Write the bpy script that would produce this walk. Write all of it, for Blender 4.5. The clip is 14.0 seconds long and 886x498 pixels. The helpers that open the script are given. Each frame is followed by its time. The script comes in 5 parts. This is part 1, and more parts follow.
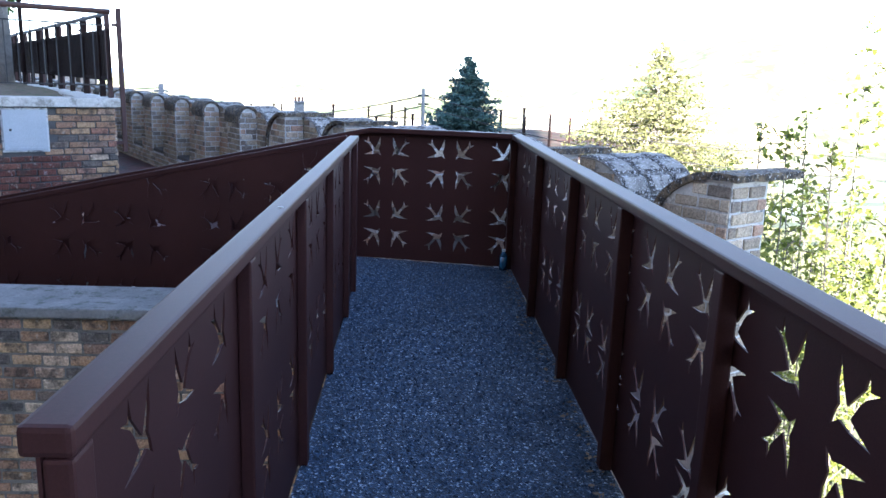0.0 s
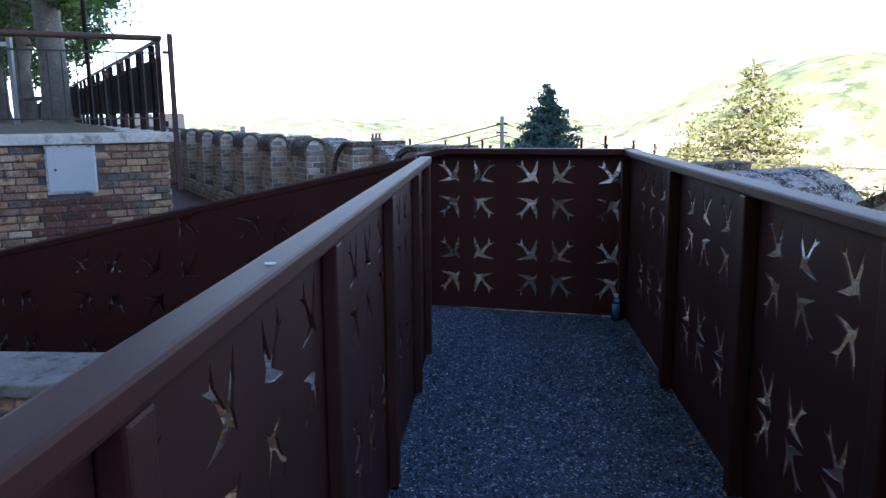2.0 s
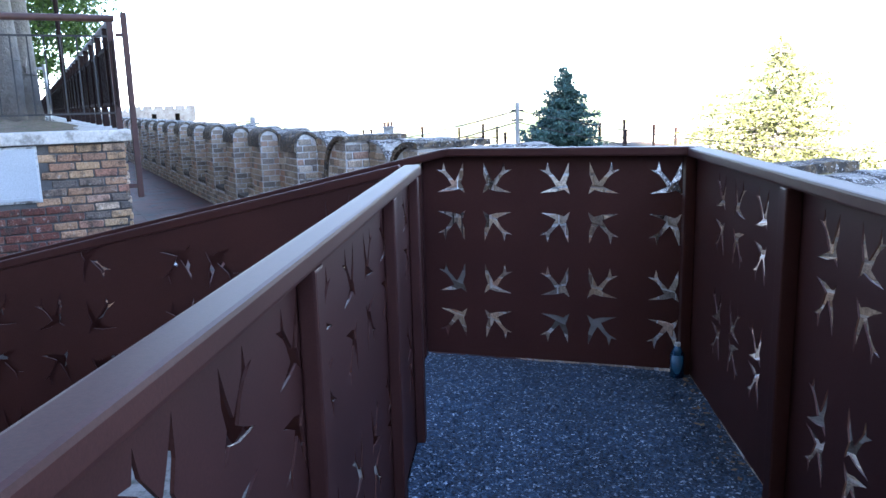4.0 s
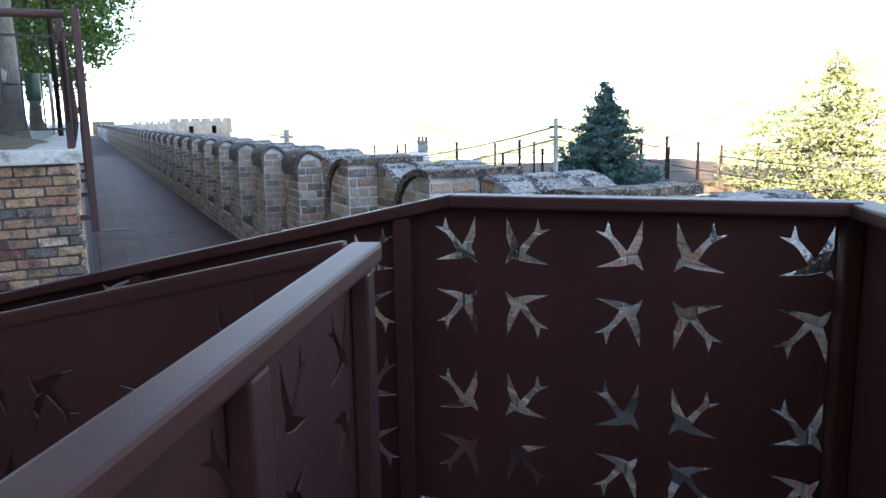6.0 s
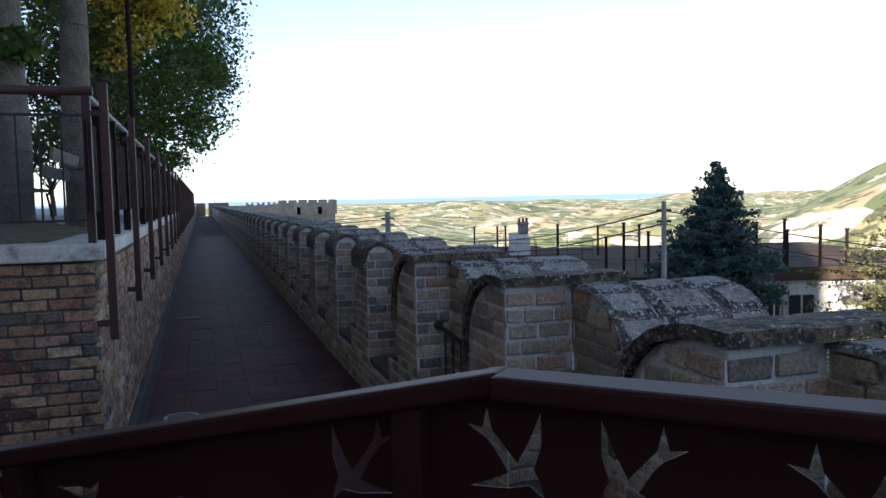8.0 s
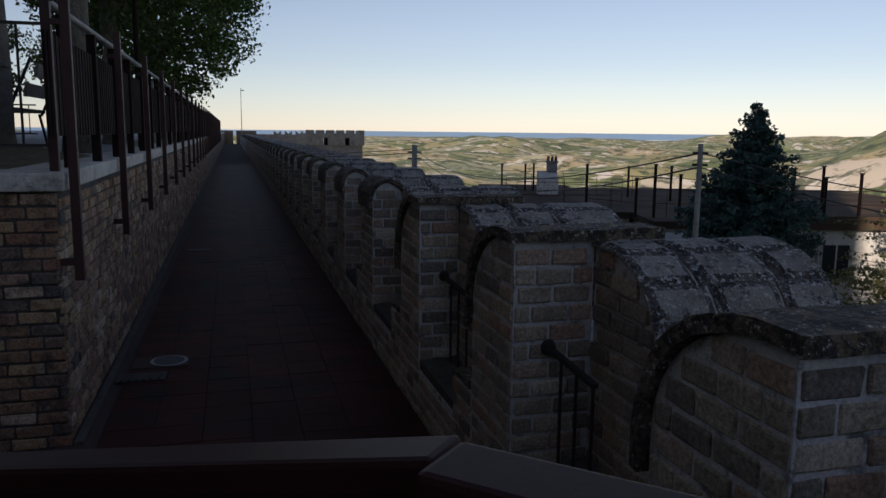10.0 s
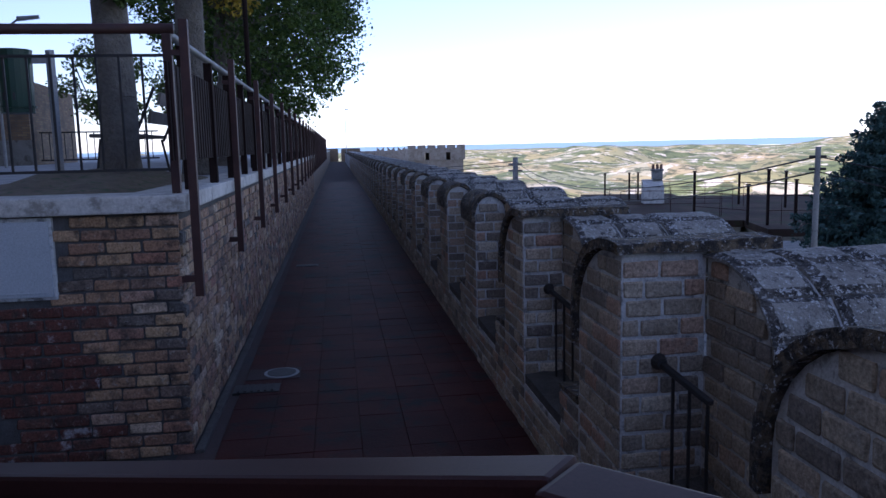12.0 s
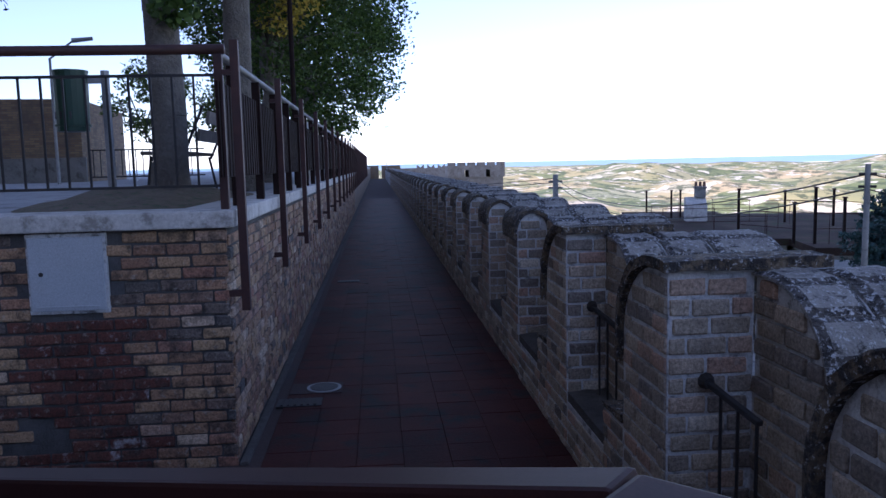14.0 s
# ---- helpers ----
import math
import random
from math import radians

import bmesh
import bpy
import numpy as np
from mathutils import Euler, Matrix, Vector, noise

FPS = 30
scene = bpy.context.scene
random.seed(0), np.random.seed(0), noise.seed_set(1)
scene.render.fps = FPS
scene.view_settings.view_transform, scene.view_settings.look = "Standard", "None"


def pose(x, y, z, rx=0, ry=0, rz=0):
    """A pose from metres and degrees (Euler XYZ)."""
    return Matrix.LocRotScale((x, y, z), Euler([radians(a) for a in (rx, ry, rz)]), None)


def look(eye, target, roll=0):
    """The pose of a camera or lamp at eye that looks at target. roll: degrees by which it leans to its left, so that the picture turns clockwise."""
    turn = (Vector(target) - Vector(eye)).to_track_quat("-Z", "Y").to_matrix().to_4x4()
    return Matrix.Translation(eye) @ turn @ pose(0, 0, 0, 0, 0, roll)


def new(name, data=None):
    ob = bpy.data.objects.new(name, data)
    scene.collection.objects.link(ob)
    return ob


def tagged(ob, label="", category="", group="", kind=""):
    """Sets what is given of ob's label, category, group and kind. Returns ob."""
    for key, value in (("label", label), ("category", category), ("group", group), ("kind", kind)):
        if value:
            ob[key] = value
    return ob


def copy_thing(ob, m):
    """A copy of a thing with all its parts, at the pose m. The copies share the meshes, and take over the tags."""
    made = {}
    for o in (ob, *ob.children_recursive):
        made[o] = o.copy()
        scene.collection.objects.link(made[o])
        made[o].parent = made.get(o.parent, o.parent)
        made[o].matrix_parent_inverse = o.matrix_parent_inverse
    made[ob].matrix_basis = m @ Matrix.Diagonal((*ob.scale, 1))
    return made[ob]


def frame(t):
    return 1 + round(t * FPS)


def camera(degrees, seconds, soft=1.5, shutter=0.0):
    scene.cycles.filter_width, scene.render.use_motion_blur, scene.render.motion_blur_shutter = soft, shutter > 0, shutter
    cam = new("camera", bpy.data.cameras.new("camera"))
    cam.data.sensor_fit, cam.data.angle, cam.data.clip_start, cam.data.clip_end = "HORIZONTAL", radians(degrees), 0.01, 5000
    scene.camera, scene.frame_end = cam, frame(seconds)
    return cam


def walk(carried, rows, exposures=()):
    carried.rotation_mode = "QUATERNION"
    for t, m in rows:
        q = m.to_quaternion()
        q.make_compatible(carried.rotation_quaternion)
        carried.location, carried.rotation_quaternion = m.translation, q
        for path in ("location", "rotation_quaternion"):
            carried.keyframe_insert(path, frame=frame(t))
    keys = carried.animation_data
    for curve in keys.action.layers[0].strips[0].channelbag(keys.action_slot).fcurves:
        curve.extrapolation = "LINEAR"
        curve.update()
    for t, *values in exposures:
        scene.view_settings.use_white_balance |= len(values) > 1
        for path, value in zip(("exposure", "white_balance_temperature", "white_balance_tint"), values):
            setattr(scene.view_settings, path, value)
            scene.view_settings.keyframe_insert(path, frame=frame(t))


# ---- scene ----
cam = camera(60.0, 14.0)
PATH = [
    (0, (-0.376, -1.013, 1.476), (-0.292, 0.938, 1.045), 2.0),
    (0.5, (-0.381, -0.695, 1.425), (-0.331, 1.274, 1.076), 1.1),
    (1, (-0.358, -0.522, 1.398), (-0.371, 1.453, 1.081), 0.1),
    (1.5, (-0.372, -0.211, 1.365), (-0.417, 1.763, 1.047), 1.5),
    (2, (-0.43, 0.143, 1.311), (-0.554, 2.108, 0.962), -0.5),
    (2.5, (-0.428, 0.477, 1.32), (-0.647, 2.439, 0.997), 0.1),
    (3, (-0.424, 0.756, 1.306), (-0.683, 2.694, 0.888), -1.2),
    (3.5, (-0.447, 1.078, 1.333), (-0.616, 3.034, 0.952), -1.2),
    (3.7, (-0.436, 1.214, 1.317), (-0.6, 3.171, 0.936), -1.7),
    (5.8, (-0.412, 2.624, 1.342), (-0.624, 4.577, 0.963), 0.7),
    (6, (-0.425, 2.801, 1.333), (-0.683, 4.754, 0.989), -1.1),
    (6.5, (-0.419, 3.045, 1.353), (-0.667, 5.002, 1.028), -1.7),
    (7, (-0.408, 3.374, 1.353), (-0.875, 5.298, 1.069), -1.1),
    (7.5, (-0.405, 3.656, 1.372), (-0.933, 5.573, 1.16), -0.9),
    (7.7, (-0.451, 3.787, 1.378), (-0.971, 5.713, 1.246), -1.3),
    (9.8, (-0.491, 4.554, 1.381), (-0.996, 6.477, 1.163), 1.6),
    (10, (-0.509, 4.585, 1.378), (-1.089, 6.475, 1.078), 0.6),
    (10.5, (-0.523, 4.588, 1.378), (-1.206, 6.446, 1.092), -0.3),
    (11, (-0.509, 4.582, 1.377), (-1.199, 6.438, 1.091), -0.7),
    (11.5, (-0.514, 4.575, 1.38), (-1.263, 6.407, 1.09), -0.9),
    (12, (-0.518, 4.579, 1.384), (-1.347, 6.379, 1.118), -1.3),
    (12.5, (-0.526, 4.572, 1.383), (-1.402, 6.354, 1.145), -1.4),
    (13, (-0.531, 4.568, 1.387), (-1.42, 6.345, 1.16), -1.4),
    (13.5, (-0.53, 4.556, 1.386), (-1.433, 6.327, 1.166), -1.4),
    (14, (-0.53, 4.55, 1.384), (-1.452, 6.311, 1.164), -1.3),
]
EXPOSURE = [(0, 3.67, 5300, 16), (0.5, 3.95, 5300, 16), (1.0, 3.85, 5300, 16), (1.5, 3.48, 5300, 16), (2.0, 2.9, 5300, 16), (2.5, 3.25, 5400, 16), (3.0, 3.5, 5400, 16), (3.5, 4.07, 5300, 16), (6.0, 3.58, 5800, 12), (6.5, 3.15, 5850, 12), (7.0, 2.95, 5900, 12), (7.7, 2.15, 5700, 14), (9.8, -0.05, 5900, 18), (10.0, 0.2, 6000, 20), (10.5, 0.75, 5700, 25), (11.0, 1.0, 5400, 27), (12.0, 1.38, 5100, 29), (14.0, 1.6, 5100, 30)]
walk(cam, [(t, look(eye, target, roll)) for t, eye, target, roll in PATH], EXPOSURE)

# ---- light ----
world = bpy.data.worlds.new("sky")
scene.world = world
world.use_nodes = True
wn = world.node_tree
sky = wn.nodes.new("ShaderNodeTexSky")
sky.sky_type = "NISHITA"
sky.sun_disc = False
SUN_EL, SUN_AZ = 20.0, 187.0
sky.sun_elevation, sky.sun_rotation = radians(SUN_EL), radians(SUN_AZ)
sky.altitude, sky.dust_density, sky.air_density, sky.ozone_density = 200, 0.1, 1.0, 1.2
wn.nodes["Background"].inputs["Strength"].default_value = 0.075
haze = wn.nodes.new("ShaderNodeHueSaturation")
haze.inputs["Saturation"].default_value = 0.72
wn.links.new(sky.outputs["Color"], haze.inputs["Color"])
wn.links.new(haze.outputs["Color"], wn.nodes["Background"].inputs["Color"])
sun_data = bpy.data.lights.new("sun", "SUN")
sun_data.energy, sun_data.angle, sun_data.color = 5.0, radians(0.6), (1.0, 0.85, 0.62)
sun = new("sun", sun_data)
sun_dir = Vector((math.sin(radians(SUN_AZ)) * math.cos(radians(SUN_EL)), math.cos(radians(SUN_AZ)) * math.cos(radians(SUN_EL)), math.sin(radians(SUN_EL))))
sun.matrix_world = look((0, -40, 40), Vector((0, -40, 40)) - sun_dir)


# ---- materials ----
def material(name, rough=0.8, metal=0.0):
    m = bpy.data.materials.new(name)
    m.use_nodes = True
    b = m.node_tree.nodes["Principled BSDF"]
    b.inputs["Roughness"].default_value, b.inputs["Metallic"].default_value = rough, metal
    return m, m.node_tree, b


def node(nt, kind, **values):
    n = nt.nodes.new(kind)
    for k, v in values.items():
        n.inputs[k.replace("_", " ")].default_value = v
    return n


def coords(nt, space="Object"):
    if space == "World":
        return nt.nodes.new("ShaderNodeNewGeometry").outputs["Position"]
    return nt.nodes.new("ShaderNodeTexCoord").outputs["Object"]


def ramp(nt, source, stops):
    r = nt.nodes.new("ShaderNodeValToRGB")
    while len(r.color_ramp.elements) < len(stops):
        r.color_ramp.elements.new(0.5)
    for e, (p, c) in zip(r.color_ramp.elements, stops):
        e.position, e.color = p, (*c, 1)
    nt.links.new(source, r.inputs["Fac"])
    return r.outputs["Color"]


def mix(nt, a, b, fac, how="MIX"):
    m = nt.nodes.new("ShaderNodeMix")
    m.data_type, m.blend_type = "RGBA", how
    for sock, v in ((m.inputs["Factor"], fac), (m.inputs["A"], a), (m.inputs["B"], b)):
        if isinstance(v, (int, float)):
            sock.default_value = v
        elif isinstance(v, tuple):
            sock.default_value = (*v, 1)
        else:
            nt.links.new(v, sock)
    return m.outputs["Result"]


def noise_of(nt, at, scale, detail=4.0, rough=0.6):
    n = node(nt, "ShaderNodeTexNoise", Scale=scale, Detail=detail, Roughness=rough)
    nt.links.new(at, n.inputs["Vector"])
    return n.outputs["Fac"]


def bump(nt, b, height, strength=0.4, distance=0.01):
    n = node(nt, "ShaderNodeBump", Strength=strength, Distance=distance)
    nt.links.new(height, n.inputs["Height"])
    nt.links.new(n.outputs["Normal"], b.inputs["Normal"])


def mottled(name, dark, mid, light, scale=6.0, fine=60.0, rough=0.85, bumpy=0.4, depth=0.01, metal=0.0, space="World", stain=None, rand=0.0, island=False):
    """Two scales of variation between three colours, a stain colour in patches, and fine relief."""
    m, nt, b = material(name, rough, metal)
    at = coords(nt, space)
    big, small = noise_of(nt, at, scale), noise_of(nt, at, fine, 3)
    col = ramp(nt, big, [(0.3, dark), (0.5, mid), (0.72, light)])
    col = mix(nt, col, ramp(nt, small, [(0.3, tuple(c * 0.55 for c in mid)), (0.7, tuple(min(1, c * 1.4) for c in mid))]), 0.35)
    if stain:
        spots = ramp(nt, noise_of(nt, at, scale * 2.3, 6, 0.7), [(0.52, (0, 0, 0)), (0.64, (1, 1, 1))])
        col = mix(nt, col, stain, spots)
    if rand:
        src = nt.nodes.new("ShaderNodeNewGeometry").outputs["Random Per Island"] if island else nt.nodes.new("ShaderNodeObjectInfo").outputs["Random"]
        col = mix(nt, col, ramp(nt, src, [(0, (1 - rand,) * 3), (1, (1 + rand,) * 3)]), 1.0, "MULTIPLY")
    nt.links.new(col, b.inputs["Base Color"])
    bump(nt, b, small, bumpy, depth)
    return m


def efflorescent(name):
    """Dark red brick with white salts bleeding through."""
    m = brick_material(name, RED_BRICK)
    nt = m.node_tree
    b = nt.nodes["Principled BSDF"]
    col = b.inputs["Base Color"].links[0].from_socket
    at = coords(nt, "World")
    salts = ramp(nt, noise_of(nt, at, 6.5, 6, 0.7), [(0.60, (0, 0, 0)), (0.70, (0.75,) * 3)])
    nt.links.new(mix(nt, col, (0.55, 0.53, 0.52), salts), b.inputs["Base Color"])
    return m


def brick_material(name, stops, island=False, soot=0.8):
    m, nt, b = material(name, 0.9)
    src = nt.nodes.new("ShaderNodeNewGeometry").outputs["Random Per Island"] if island else nt.nodes.new("ShaderNodeObjectInfo").outputs["Random"]
    at = coords(nt, "World")
    col = ramp(nt, src, stops)
    patch = noise_of(nt, at, 9, 5, 0.65)
    col = mix(nt, col, (0.05, 0.042, 0.036), ramp(nt, patch, [(0.47, (0, 0, 0)), (0.64, (soot,) * 3)]))
    lime = noise_of(nt, at, 23, 5, 0.7)
    col = mix(nt, col, (0.42, 0.38, 0.32), ramp(nt, lime, [(0.56, (0, 0, 0)), (0.68, (0.55,) * 3)]))
    grain = noise_of(nt, at, 75, 5, 0.7)
    col = mix(nt, col, ramp(nt, grain, [(0.34, (0.35,) * 3), (0.62, (1.35,) * 3)]), 0.75, "MULTIPLY")
    nt.links.new(col, b.inputs["Base Color"])
    bump(nt, b, mix(nt, grain, lime, 0.5), 0.9, 0.014)
    return m


YELLOW_BRICK = [(0.0, (0.106, 0.100, 0.094)), (0.07, (0.189, 0.142, 0.112)), (0.15, (0.283, 0.159, 0.100)), (0.40, (0.366, 0.224, 0.130)), (0.62, (0.496, 0.336, 0.189)), (0.80, (0.319, 0.153, 0.106)), (1.0, (0.614, 0.484, 0.342))]
RED_BRICK = [(0.0, (0.096, 0.033, 0.024)), (0.5, (0.144, 0.051, 0.036)), (1.0, (0.180, 0.078, 0.054))]
GREY_BRICK = [(0.0, (0.191, 0.163, 0.142)), (0.3, (0.332, 0.276, 0.212)), (0.7, (0.490, 0.410, 0.305)), (0.84, (0.439, 0.276, 0.198)), (0.92, (0.469, 0.353, 0.255)), (1.0, (0.637, 0.581, 0.469))]
# grey mortar darkened so the shade of recessed joints is in its colour
wall_mortar = mottled("shaded_joint_mortar", (0.05, 0.048, 0.048), (0.085, 0.082, 0.08), (0.15, 0.145, 0.14), 5, 90, 0.95, 0.6, stain=(0.10, 0.10, 0.10))
brick_yellow = brick_material("weathered_yellow_brick", YELLOW_BRICK)
brick_red = efflorescent("dark_red_brick")
brick_grey = brick_material("sandy_merlon_brick", GREY_BRICK, False, 0.25)
brick_grey_far = brick_material("sandy_merlon_brick_joined", GREY_BRICK, True, 0.18)
brick_yellow_far = brick_material("yellow_brick_joined", YELLOW_BRICK, True)
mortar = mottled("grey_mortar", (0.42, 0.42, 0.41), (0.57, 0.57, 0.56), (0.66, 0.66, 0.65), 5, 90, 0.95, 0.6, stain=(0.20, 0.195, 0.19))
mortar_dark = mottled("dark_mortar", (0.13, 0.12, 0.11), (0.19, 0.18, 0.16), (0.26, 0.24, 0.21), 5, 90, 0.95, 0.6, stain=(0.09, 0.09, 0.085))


def lichen_material(name, stone, black, white):
    """Old stone slabs with black growth in patches and white lichen crust in specks; black and white are where each begins."""
    m, nt, b = material(name, 0.95)
    at = coords(nt, "World")
    col = ramp(nt, noise_of(nt, at, 5, 5), [(0.3, tuple(c * 0.65 for c in stone)), (0.5, stone), (0.7, tuple(c * 1.3 for c in stone))])
    col = mix(nt, col, (0.03, 0.028, 0.028), ramp(nt, noise_of(nt, at, 17, 7, 0.75), [(black, (0, 0, 0)), (black + 0.09, (0.95,) * 3)]))
    col = mix(nt, col, (0.60, 0.60, 0.60), ramp(nt, noise_of(nt, at, 48, 5, 0.75), [(white, (0, 0, 0)), (white + 0.06, (0.95,) * 3)]))
    small = noise_of(nt, at, 70, 4)
    nt.links.new(col, b.inputs["Base Color"])
    bump(nt, b, small, 0.9, 0.02)
    return m


lichen_stone = lichen_material("lichen_stone", (0.29, 0.275, 0.25), 0.53, 0.56)
lichen_crust = lichen_material("lichen_crust", (0.12, 0.11, 0.10), 0.45, 0.53)
lichen_cap = lichen_material("black_lichen_slab", (0.15, 0.115, 0.075), 0.45, 0.58)
cap_stone = mottled("pale_coping_stone", (0.40, 0.38, 0.35), (0.56, 0.54, 0.50), (0.66, 0.64, 0.60), 3, 50, 0.8, 0.4, stain=(0.28, 0.26, 0.23))
grey_coping = mottled("grey_concrete_coping", (0.12, 0.122, 0.12), (0.19, 0.19, 0.185), (0.28, 0.275, 0.265), 5, 60, 0.9, 0.6, stain=(0.08, 0.085, 0.07))
corten = mottled("brown_painted_steel", (0.030, 0.0115, 0.0104), (0.037, 0.0140, 0.0124), (0.046, 0.0172, 0.0150), 2.5, 220, 0.52, 0.06, 0.002)
corten.node_tree.nodes["Principled BSDF"].inputs["Specular IOR Level"].default_value = 0.12
rust = mottled("rusty_brown_paint", (0.030, 0.011, 0.010), (0.046, 0.016, 0.013), (0.075, 0.027, 0.019), 9, 150, 0.6, 0.2, 0.003)
dark_steel = mottled("dark_brown_steel", (0.016, 0.010, 0.010), (0.022, 0.014, 0.013), (0.034, 0.021, 0.018), 9, 150, 0.8, 0.2, 0.003)
dark_steel.node_tree.nodes["Principled BSDF"].inputs["Specular IOR Level"].default_value = 0.08
iron = mottled("black_wrought_iron", (0.015, 0.015, 0.016), (0.025, 0.024, 0.024), (0.05, 0.035, 0.028), 14, 150, 0.6, 0.3, 0.003)
grey_paint = mottled("pale_grey_enamel", (0.40, 0.43, 0.46), (0.45, 0.48, 0.51), (0.49, 0.52, 0.55), 2, 120, 0.45, 0.05, 0.002)
plaster = mottled("pale_plaster", (0.42, 0.40, 0.37), (0.52, 0.50, 0.46), (0.60, 0.58, 0.54), 0.8, 20, 0.9, 0.3, stain=(0.36, 0.34, 0.31))
concrete = mottled("worn_concrete", (0.17, 0.165, 0.155), (0.24, 0.235, 0.22), (0.32, 0.31, 0.29), 2, 40, 0.92, 0.4, stain=(0.13, 0.12, 0.11))
bark = mottled("grey_bark", (0.09, 0.08, 0.07), (0.15, 0.135, 0.115), (0.23, 0.21, 0.185), 5, 30, 0.95, 0.9, 0.03)
soil = mottled("dry_soil", (0.10, 0.08, 0.055), (0.16, 0.125, 0.085), (0.22, 0.18, 0.12), 6, 50, 0.95, 0.8, 0.02, stain=(0.07, 0.10, 0.04))
green_paint = mottled("dark_green_enamel", (0.004, 0.030, 0.015), (0.006, 0.040, 0.020), (0.009, 0.052, 0.027), 4, 120, 0.4, 0.05, 0.002)
galvanised = mottled("galvanised_steel", (0.28, 0.29, 0.30), (0.36, 0.37, 0.38), (0.43, 0.44, 0.45), 8, 80, 0.5, 0.1, 0.003, 0.5)
weathered_wood = mottled("weathered_wood", (0.13, 0.11, 0.09), (0.20, 0.17, 0.14), (0.28, 0.25, 0.21), 7, 60, 0.85, 0.5, 0.005)
pale_paving = mottled("pale_terrace_paving", (0.24, 0.245, 0.25), (0.34, 0.345, 0.35), (0.42, 0.42, 0.42), 1.2, 40, 0.85, 0.4, stain=(0.19, 0.185, 0.18))
# brick lightened to stand for sun on the far tower and add bounce
pale_brick = mottled("lightened_pale_brick", (0.30, 0.235, 0.18), (0.40, 0.325, 0.26), (0.50, 0.43, 0.36), 1.5, 14, 0.92, 0.4, stain=(0.26, 0.20, 0.16))
# near-black stone that puts shade into the crenel sills and gutter strip
black_shadow_stone = mottled("shadow_dark_stone", (0.05, 0.045, 0.04), (0.085, 0.078, 0.07), (0.13, 0.12, 0.11), 8, 60, 0.95, 0.8, 0.02)
terracotta = mottled("terracotta_tile", (0.024, 0.011, 0.011), (0.058, 0.018, 0.015), (0.098, 0.029, 0.021), 1.1, 60, 0.65, 0.5, 0.006, stain=(0.025, 0.022, 0.022), rand=0.14)
terracotta.node_tree.nodes["Principled BSDF"].inputs["Specular IOR Level"].default_value = 0.1
asphalt = mottled("dark_worn_paving", (0.040, 0.028, 0.026), (0.06, 0.040, 0.036), (0.08, 0.055, 0.05), 0.7, 50, 0.95, 0.4, stain=(0.04, 0.035, 0.035))
roof_tile = mottled("clay_roof", (0.12, 0.07, 0.05), (0.18, 0.10, 0.07), (0.24, 0.15, 0.10), 3, 40, 0.9, 0.5)


def far_brick_material():
    """Brickwork for the far, foreshortened stretches of wall, laid out in the wall's own frame."""
    m, nt, b = material("far_brickwork", 0.92)
    sep = nt.nodes.new("ShaderNodeSeparateXYZ")
    nt.links.new(coords(nt), sep.inputs[0])
    com = nt.nodes.new("ShaderNodeCombineXYZ")
    add = nt.nodes.new("ShaderNodeMath")
    nt.links.new(sep.outputs["X"], add.inputs[0])
    nt.links.new(sep.outputs["Y"], add.inputs[1])
    nt.links.new(add.outputs[0], com.inputs["X"])
    nt.links.new(sep.outputs["Z"], com.inputs["Y"])
    t = node(nt, "ShaderNodeTexBrick", Scale=1.0, Mortar_Size=0.006, Brick_Width=0.26, Row_Height=0.067, Color1=(0.32, 0.23, 0.13, 1), Color2=(0.20, 0.13, 0.085, 1), Mortar=(0.15, 0.14, 0.13, 1))
    nt.links.new(com.outputs[0], t.inputs["Vector"])
    at = coords(nt, "World")
    col = mix(nt, t.outputs["Color"], (0.12, 0.10, 0.085), ramp(nt, noise_of(nt, at, 1.7, 5), [(0.5, (0, 0, 0)), (0.68, (0.8,) * 3)]))
    nt.links.new(col, b.inputs["Base Color"])
    bump(nt, b, t.outputs["Fac"], -0.5, 0.01)
    return m


far_brick = far_brick_material()
glass_dark, _, gb = material("window_glass", 0.08)
gb.inputs["Base Color"].default_value = (0.03, 0.035, 0.04, 1)


def gravel_material():
    m, nt, b = material("blue_grey_gravel", 0.8)
    at = coords(nt, "World")
    v = node(nt, "ShaderNodeTexVoronoi", Scale=125.0)
    nt.links.new(at, v.inputs["Vector"])
    pick = nt.nodes.new("ShaderNodeSeparateColor")
    nt.links.new(v.outputs["Color"], pick.inputs["Color"])
    col = ramp(nt, pick.outputs["Red"], [(0.0, (0.004, 0.012, 0.028)), (0.5, (0.014, 0.034, 0.070)), (0.88, (0.046, 0.092, 0.165)), (0.98, (0.34, 0.41, 0.50))])
    col = mix(nt, col, ramp(nt, noise_of(nt, at, 2.2, 4), [(0.35, (0.75,) * 3), (0.65, (1.2,) * 3)]), 0.8, "MULTIPLY")
    nt.links.new(col, b.inputs["Base Color"])
    bump(nt, b, v.outputs["Distance"], 1.0, 0.012)
    b.inputs["Roughness"].default_value = 0.65
    return m


gravel = gravel_material()
stone_chip = mottled("gravel_stone", (0.012, 0.027, 0.054), (0.026, 0.050, 0.094), (0.085, 0.135, 0.21), 30, 150, 0.65, 0.4, 0.003, rand=0.5, island=True)


